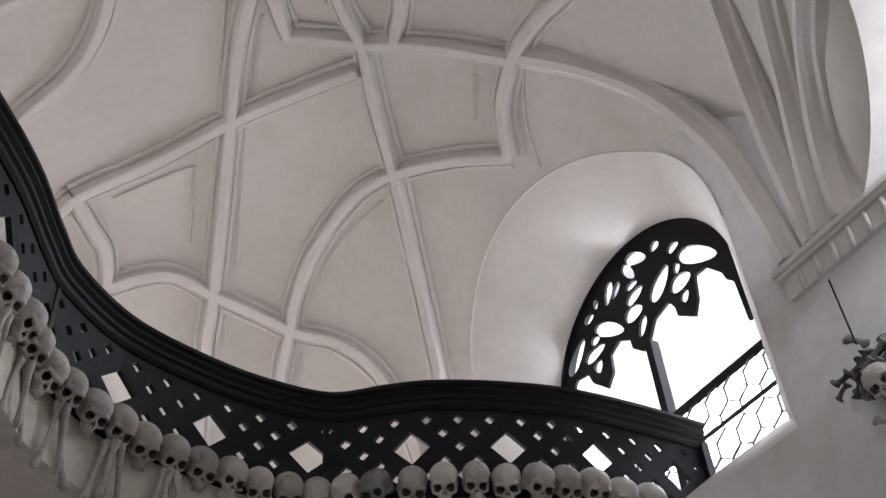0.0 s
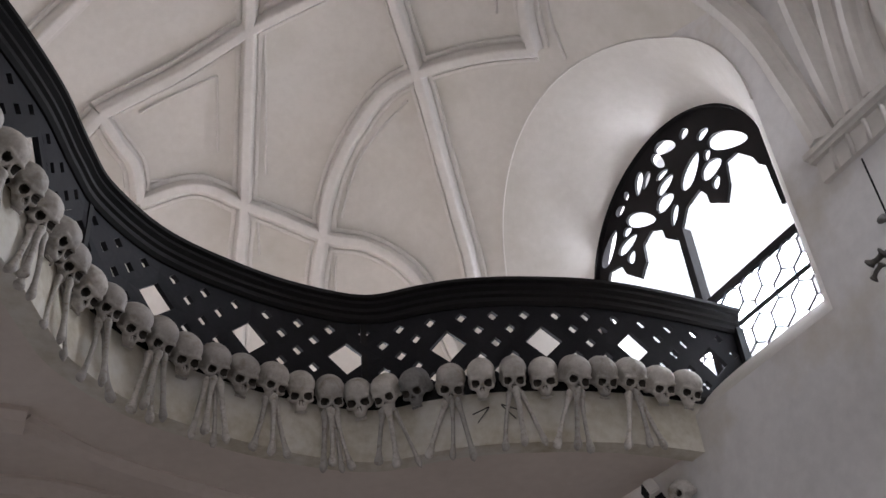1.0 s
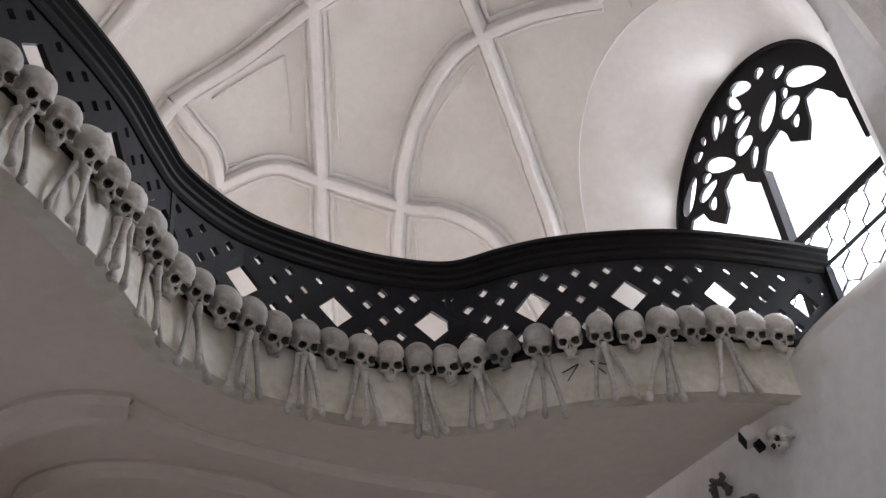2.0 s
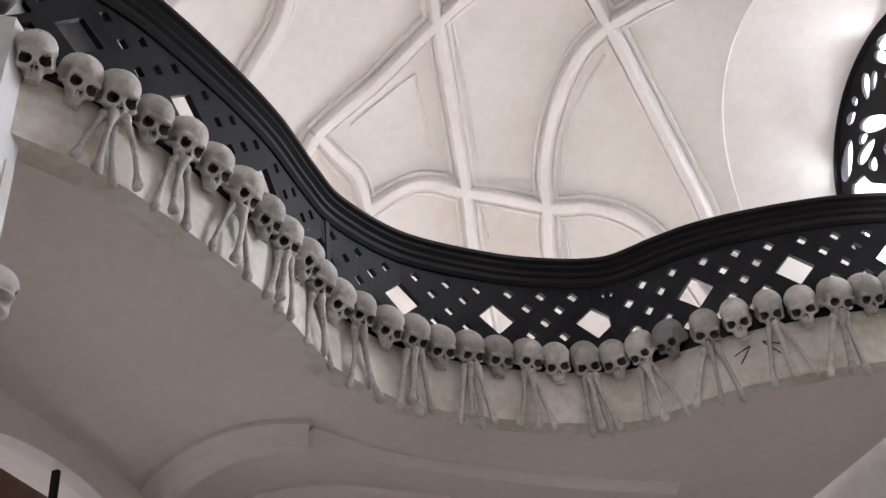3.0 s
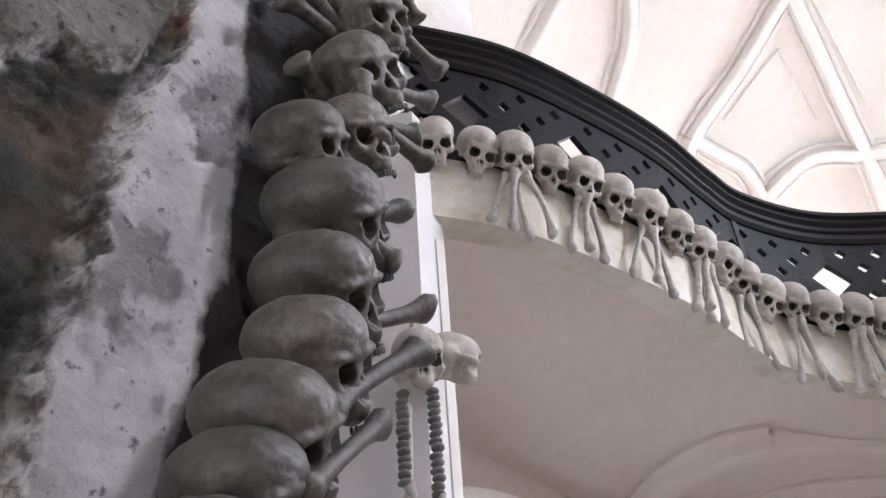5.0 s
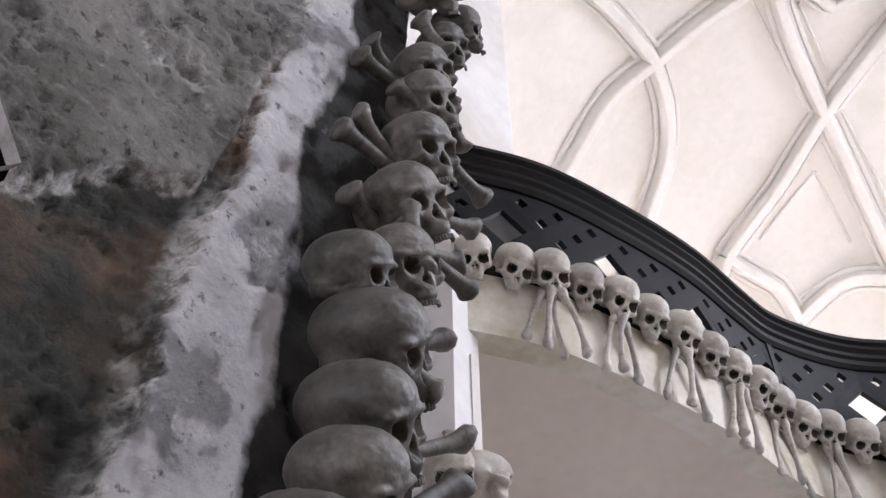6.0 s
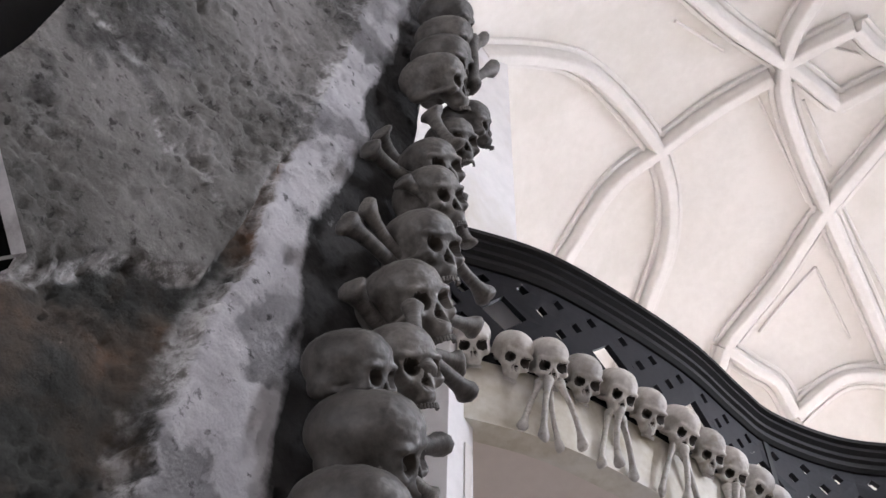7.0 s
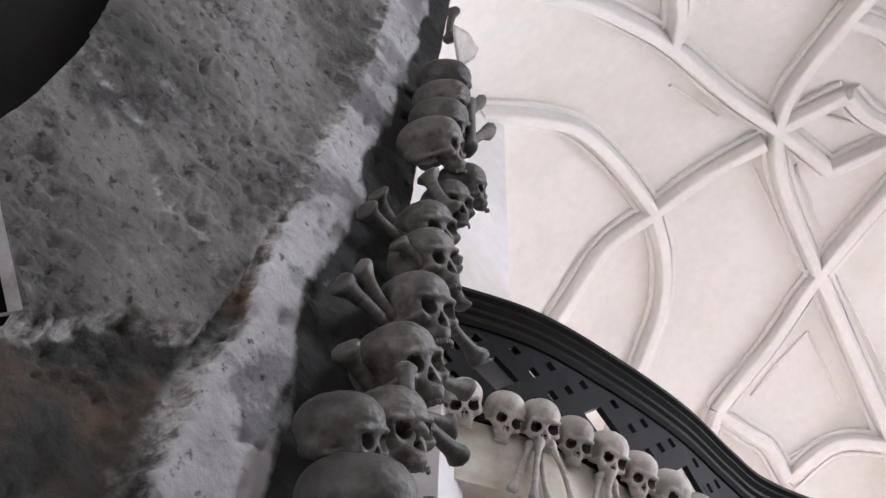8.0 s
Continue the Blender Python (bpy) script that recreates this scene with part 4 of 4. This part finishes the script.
for i in range(4):
    bm = bmesh.new()
    long_bone(bm, 1.0, .030 + .004 * (i % 2), Matrix(), (-.03, .02, .04, -.015)[i])
    bmesh.ops.recalc_face_normals(bm, faces=bm.faces)
    me = bpy.data.meshes.new("bone")
    bm.to_mesh(me)
    bm.free()
    for f in me.polygons:
        f.use_smooth = True
    bone_meshes.append(me)


def bone_part(a, b, mat, parent, thick=1.0, name="bone"):
    """A bone from a to b, a part of its bundle."""
    d = Vector(b) - Vector(a)
    me = bone_meshes[rnd.randrange(4)]
    key = me.name + mat.name
    if key not in bone_cache:
        bone_cache[key] = me.copy()
        bone_cache[key].materials.append(mat)
    ob = new(name, bone_cache[key])
    ob.matrix_world = Matrix.Translation(a) @ d.to_track_quat("Z", "Y").to_matrix().to_4x4() @ Matrix.Rotation(rnd.uniform(0, 6), 4, "Z") @ Matrix.Diagonal((thick * .4, thick * .4, d.length, 1))
    ob.parent = parent
    return ob


bone_cache = {}
for i, (x, y) in enumerate(ROW_XY):
    near = min(range(len(CURVE)), key=lambda j: (CURVE[j].x - x) ** 2 + (CURVE[j].y - y) ** 2)
    _, t, n = run_at(near * 0.04)
    p = Vector((x, y, SK_Z - .032 + rnd.uniform(-.005, .005)))
    look_dir = n + t * rnd.uniform(-.35, .2) + Vector((0, 0, -.86 + rnd.uniform(-.14, .12)))
    kind = grey if i == 23 else row_kinds[rnd.randrange(3)]
    set_thing(kind, facing(p, look_dir, rnd.uniform(-.12, .12), rnd.uniform(.96, 1.06)))
    if i % 2 == 0 and 2 <= i <= 30:
        bundle = tagged(new("bone_bundle"), "fanned bundle of limb bones hanging below a gallery skull", "bones", "bone bundles on the fascia")
        bundle.location = p + n * .012 - Vector((0, 0, .085))
        k = rnd.choice((3, 4, 4))
        spread = rnd.uniform(.05, .085)
        lean = rnd.uniform(-.05, .05)
        bpy.context.view_layer.update()
        for j in range(k):
            w = (j / (k - 1) - .5) * 2
            a = Vector((0, 0, 0)) + t * w * .022 + n * (.012 if j % 2 else -.012)
            b = a + t * (w * spread + lean + rnd.uniform(-.01, .01)) + Vector((0, 0, (-.255 if i < 12 else -.295) + rnd.uniform(-.025, .02))) - n * .02
            bone_part(a, b, BONE, bundle, rnd.uniform(.78, 1.0))

# garland of skulls and crossed bones up the pillar's corner
GAR = "garland of skulls on the pillar"
gar_kinds = [make_skull(6, BONE_DULL, 1.0, 1.0, 2, "weathered brown-grey skull in the garland on the pillar", GAR), make_skull(6, BONE_DULL, 1.05, .97, 6, "weathered brown-grey skull in the garland on the pillar", GAR)]
# height, place along the face, size, and 1 where the head is turned aside
GAR_LINE = [(1.86, .47, .95, 1), (1.95, .495, .95, 1), (2.04, .522, .93, 1), (2.128, .544, .95, 1), (2.244, .594, .92, 1), (2.359, .61, .95, 1), (2.494, .624, 1.0, 1), (2.602, .575, .78, 1), (2.681, .667, .84, 0), (2.818, .673, .94, 0),
            (2.981, .695, .90, 0), (3.153, .718, .82, 0), (3.255, .719, .82, 0), (3.408, .774, .74, 0), (3.534, .816, .68, 1), (3.569, .71, .84, 1), (3.683, .729, .84, 1), (3.798, .74, .82, 1), (3.931, .749, .82, 1)]
for i, (z, y, size, aside) in enumerate(GAR_LINE):
    f = Vector((.89, .38, -.20) if aside else (.965, -.13, -.20)) + Vector((rnd.uniform(-.08, .08), rnd.uniform(-.12, .12), rnd.uniform(-.1, .1)))
    f.normalize()
    up = Vector((.50, -.52, .68)) + Vector((rnd.uniform(-.12, .12), rnd.uniform(-.12, .12), 0))
    x = f.cross(up).normalized()
    m = Matrix((x, f, x.cross(f))).transposed().to_4x4()
    set_thing(gar_kinds[i % 2], Matrix.Translation((PX + .085 + rnd.uniform(-.008, .008), y, z)) @ m @ Matrix.Scale(size * .93, 4))
# limb bones tucked behind and between the skulls: place and height of both ends, and how far they stand out
GAR_BONES = [(.643, 2.775, .688, 2.655, .13), (.700, 2.760, .815, 2.800, .07), (.690, 2.745, .825, 2.735, .09), (.555, 2.785, .700, 2.760, .07), (.700, 2.880, .872, 2.946, .07), (.530, 2.932, .700, 2.905, .07), (.556, 2.990, .705, 2.955, .08),
             (.730, 3.08, .900, 3.045, .08), (.634, 3.140, .728, 3.098, .09), (.780, 3.23, .838, 3.140, .09), (.570, 3.206, .700, 3.216, .06), (.690, 3.430, .750, 3.340, .11), (.775, 3.820, .793, 3.615, .13), (.79, 3.66, .930, 3.955, .08),
             (.79, 3.75, .905, 4.095, .07), (.772, 4.451, .777, 4.270, .07)]
GAR_BONES += [(.600, 2.47, .745, 2.572, .10), (.620, 2.465, .712, 2.437, .12), (.600, 2.31, .782, 2.410, .11), (.585, 2.15, .750, 2.316, .13), (.55, 2.03, .686, 2.186, .13), (.60, 3.30, .70, 3.28, .05)]
for y0, z0, y1, z1, out in GAR_BONES:
    limb = tagged(new("limb_bone"), "weathered limb bone tucked between skulls on the pillar", "bone", "limb bones on the pillar")
    limb.location = (PX + out, (y0 + y1) / 2, (z0 + z1) / 2)
    bpy.context.view_layer.update()
    half = Vector((rnd.uniform(-.012, .012), (y1 - y0) / 2, (z1 - z0) / 2))
    bone_part(-half, half, BONE_DULL, limb, rnd.uniform(.82, 1.05) * (1.15 if half.length < .09 else 1.0))
# pale shoulder blade near the top of the garland
bm = bmesh.new()
rings = []
for i in range(9):
    u = i / 8
    w = .052 * (1 - u) ** .7 + .006
    rings.append([bm.verts.new((.012 * math.sin(u * 3) + .006 * math.cos(a * math.pi / 4), w * math.cos(a * math.pi / 4), .15 * u - .07 + .010 * math.sin(a * math.pi / 4))) for a in range(8)])
for a, b in zip(rings, rings[1:]):
    for j in range(8):
        bm.faces.new((a[j], a[(j + 1) % 8], b[(j + 1) % 8], b[j]))
bm.faces.new(rings[0]), bm.faces.new(rings[-1])
blade = tagged(mesh_object("shoulder_blade", bm, BONE, True), "pale pointed shoulder blade in the garland on the pillar", "bone")
blade.matrix_world = Matrix.Translation((PX + .13, .765, 4.122)) @ Euler((-.5, .3, .5)).to_matrix().to_4x4() @ Matrix.Scale(.95, 4)

# ---------------------------------------------------------------- pendant of bones before the second pillar
pendant = tagged(new("bone_pendant"), "pale skull pendant with strings of small bones on the pillar", "bone pendant")
pendant.location = (-1.70, 1.60, 3.145)
bpy.context.view_layer.update()


def pendant_skull(m, name):
    ob = new(name, row_kinds[0].data)
    ob.parent = pendant
    ob.matrix_local = m
    return ob


pendant_skull(facing((0, 0, 0), (.75, -.55, -.35), .1, 1.0), "skull")
pendant_skull(facing((.035, .10, .035), (.5, .8, -.2), -.2, .85), "skull")
for x, y, length in ((-.035, -.03, .26), (.03, .02, .34)):
    z = -.10
    while z > -.10 - length:
        bm = bmesh.new()
        bmesh.ops.create_uvsphere(bm, u_segments=10, v_segments=6, radius=1.0)
        bmesh.ops.transform(bm, matrix=Matrix.Translation((x + rnd.uniform(-.004, .004), y, z)) @ Matrix.Rotation(rnd.uniform(-.4, .4), 4, "X") @ Matrix.Diagonal((.020, .016, .010, 1)), verts=bm.verts)
        part("vertebra", bm, BONE_GREY, pendant, smooth=True)
        z -= .021
for a, b in (((-.04, -.02, -.34), (.02, .01, -.55)), ((.04, .02, -.40), (.0, .0, -.62)), ((-.05, 0, -.10), (-.055, 0, -.40)), ((0, 0, .09), (.0, .0, .16))):
    bone_part(Vector(a), Vector(b), BONE, pendant, .7)

# ---------------------------------------------------------------- swag and floodlight on the window wall
swag = tagged(new("bone_swag"), "hanging cluster of skull and bones on the white wall", "bone swag")
hang = on_wall(-2.06, WALL_K - .09, 3.96)
swag.location = hang
bpy.context.view_layer.update()
ob = new("skull", row_kinds[1].data)
ob.parent = swag
ob.matrix_local = facing((.03, -.03, -.04), (-.7, -.6, -.3), .3, .95)
for i in range(30):
    a = rnd.uniform(0, 6.28)
    c = ALONG * (.15 * math.cos(a) * rnd.random()) + Vector((0, 0, .03 + .19 * math.sin(a) * rnd.random())) - NRM * rnd.uniform(-.03, .03)
    d = (ALONG * rnd.uniform(-1, 1) + Vector((0, 0, rnd.uniform(-1.4, .4)))).normalized() * rnd.uniform(.07, .12)
    bone_part(c - d * .5, c + d * .5, BONE_GREY if i % 3 else BONE_DULL, swag, rnd.uniform(.8, 1.2))
bone_part(ALONG * -.06 + Vector((0, 0, -.16)), ALONG * .04 + Vector((0, 0, -.28)), BONE, swag, .9)
bm = bmesh.new()
add_box(bm, Vector((0, 0, .36)), (.006, .006, .36))
part("wire", bm, IRON, swag)


def flood(p, aim):
    root = tagged(new("floodlight"), "small white floodlight on a black bracket on the wall", "floodlight")
    root.matrix_world = look(p, aim)
    bm = bmesh.new()
    add_box(bm, (0, 0, 0), (.12, .075, .06))
    bmesh.ops.bevel(bm, geom=list(bm.edges), offset=.008, segments=2, affect="EDGES")
    part("housing", bm, RIB, root)
    bm = bmesh.new()
    add_box(bm, (0, 0, -.033), (.10, .06, .006))
    part("lens", bm, IRON, root)
    bm = bmesh.new()
    add_box(bm, (.02, -.06, .02), (.04, .05, .04))
    part("bracket", bm, IRON, root)
    return root


flood(on_wall(-3.83, WALL_K - .10, 3.79), on_wall(-4.6, WALL_K - 1.2, 3.2))
tagged(set_thing(make_skull(5, BONE, .98, 1.0, 11, "pale skull fixed to the white wall under the gallery", "skulls on the window wall"), facing(on_wall(-3.66, WALL_K - .05, 3.70), (-.8, -.5, -.3), .4, .8)))
for q, z in ((-4.22, 3.68), (-4.0, 3.52)):
    cluster = tagged(new("bone_cluster"), "dark cluster of small bones on the white wall", "bones", "bone clusters on the window wall")
    cluster.location = on_wall(q, WALL_K - .05, z)
    bpy.context.view_layer.update()
    for i in range(7):
        c = ALONG * rnd.uniform(-.06, .06) + Vector((0, 0, rnd.uniform(-.1, .08)))
        d = (ALONG * rnd.uniform(-1, 1) + Vector((0, 0, rnd.uniform(-1, 1)))).normalized() * .1
        bone_part(c - d * .5, c + d * .5, BONE_DULL, cluster, 1.0)


# bent wires left on the fascia
for d, z, turn in ((3.86, 2.40, 1), (3.98, 2.41, -1)):
    wire = tagged(new("bent_wire"), "short bent dark wire stuck in the plaster fascia", "wire", "wires on the fascia")
    p, t, n = run_at(d, .0, EYE_Z + z)
    wire.location = p
    bpy.context.view_layer.update()
    for a, b in (((-.05, .0), (.03, .03)), ((.03, .03), (-.03, -.05))):
        a, b = t * a[0] * turn + Vector((0, 0, a[1])), t * b[0] * turn + Vector((0, 0, b[1]))
        bm = bmesh.new()
        sweep(bm, [a + n * .004, b + n * .012], [(-.002, -.002), (.002, -.002), (.002, .002), (-.002, .002)], [n] * 2)
        part("strand", bm, IRON, wire)
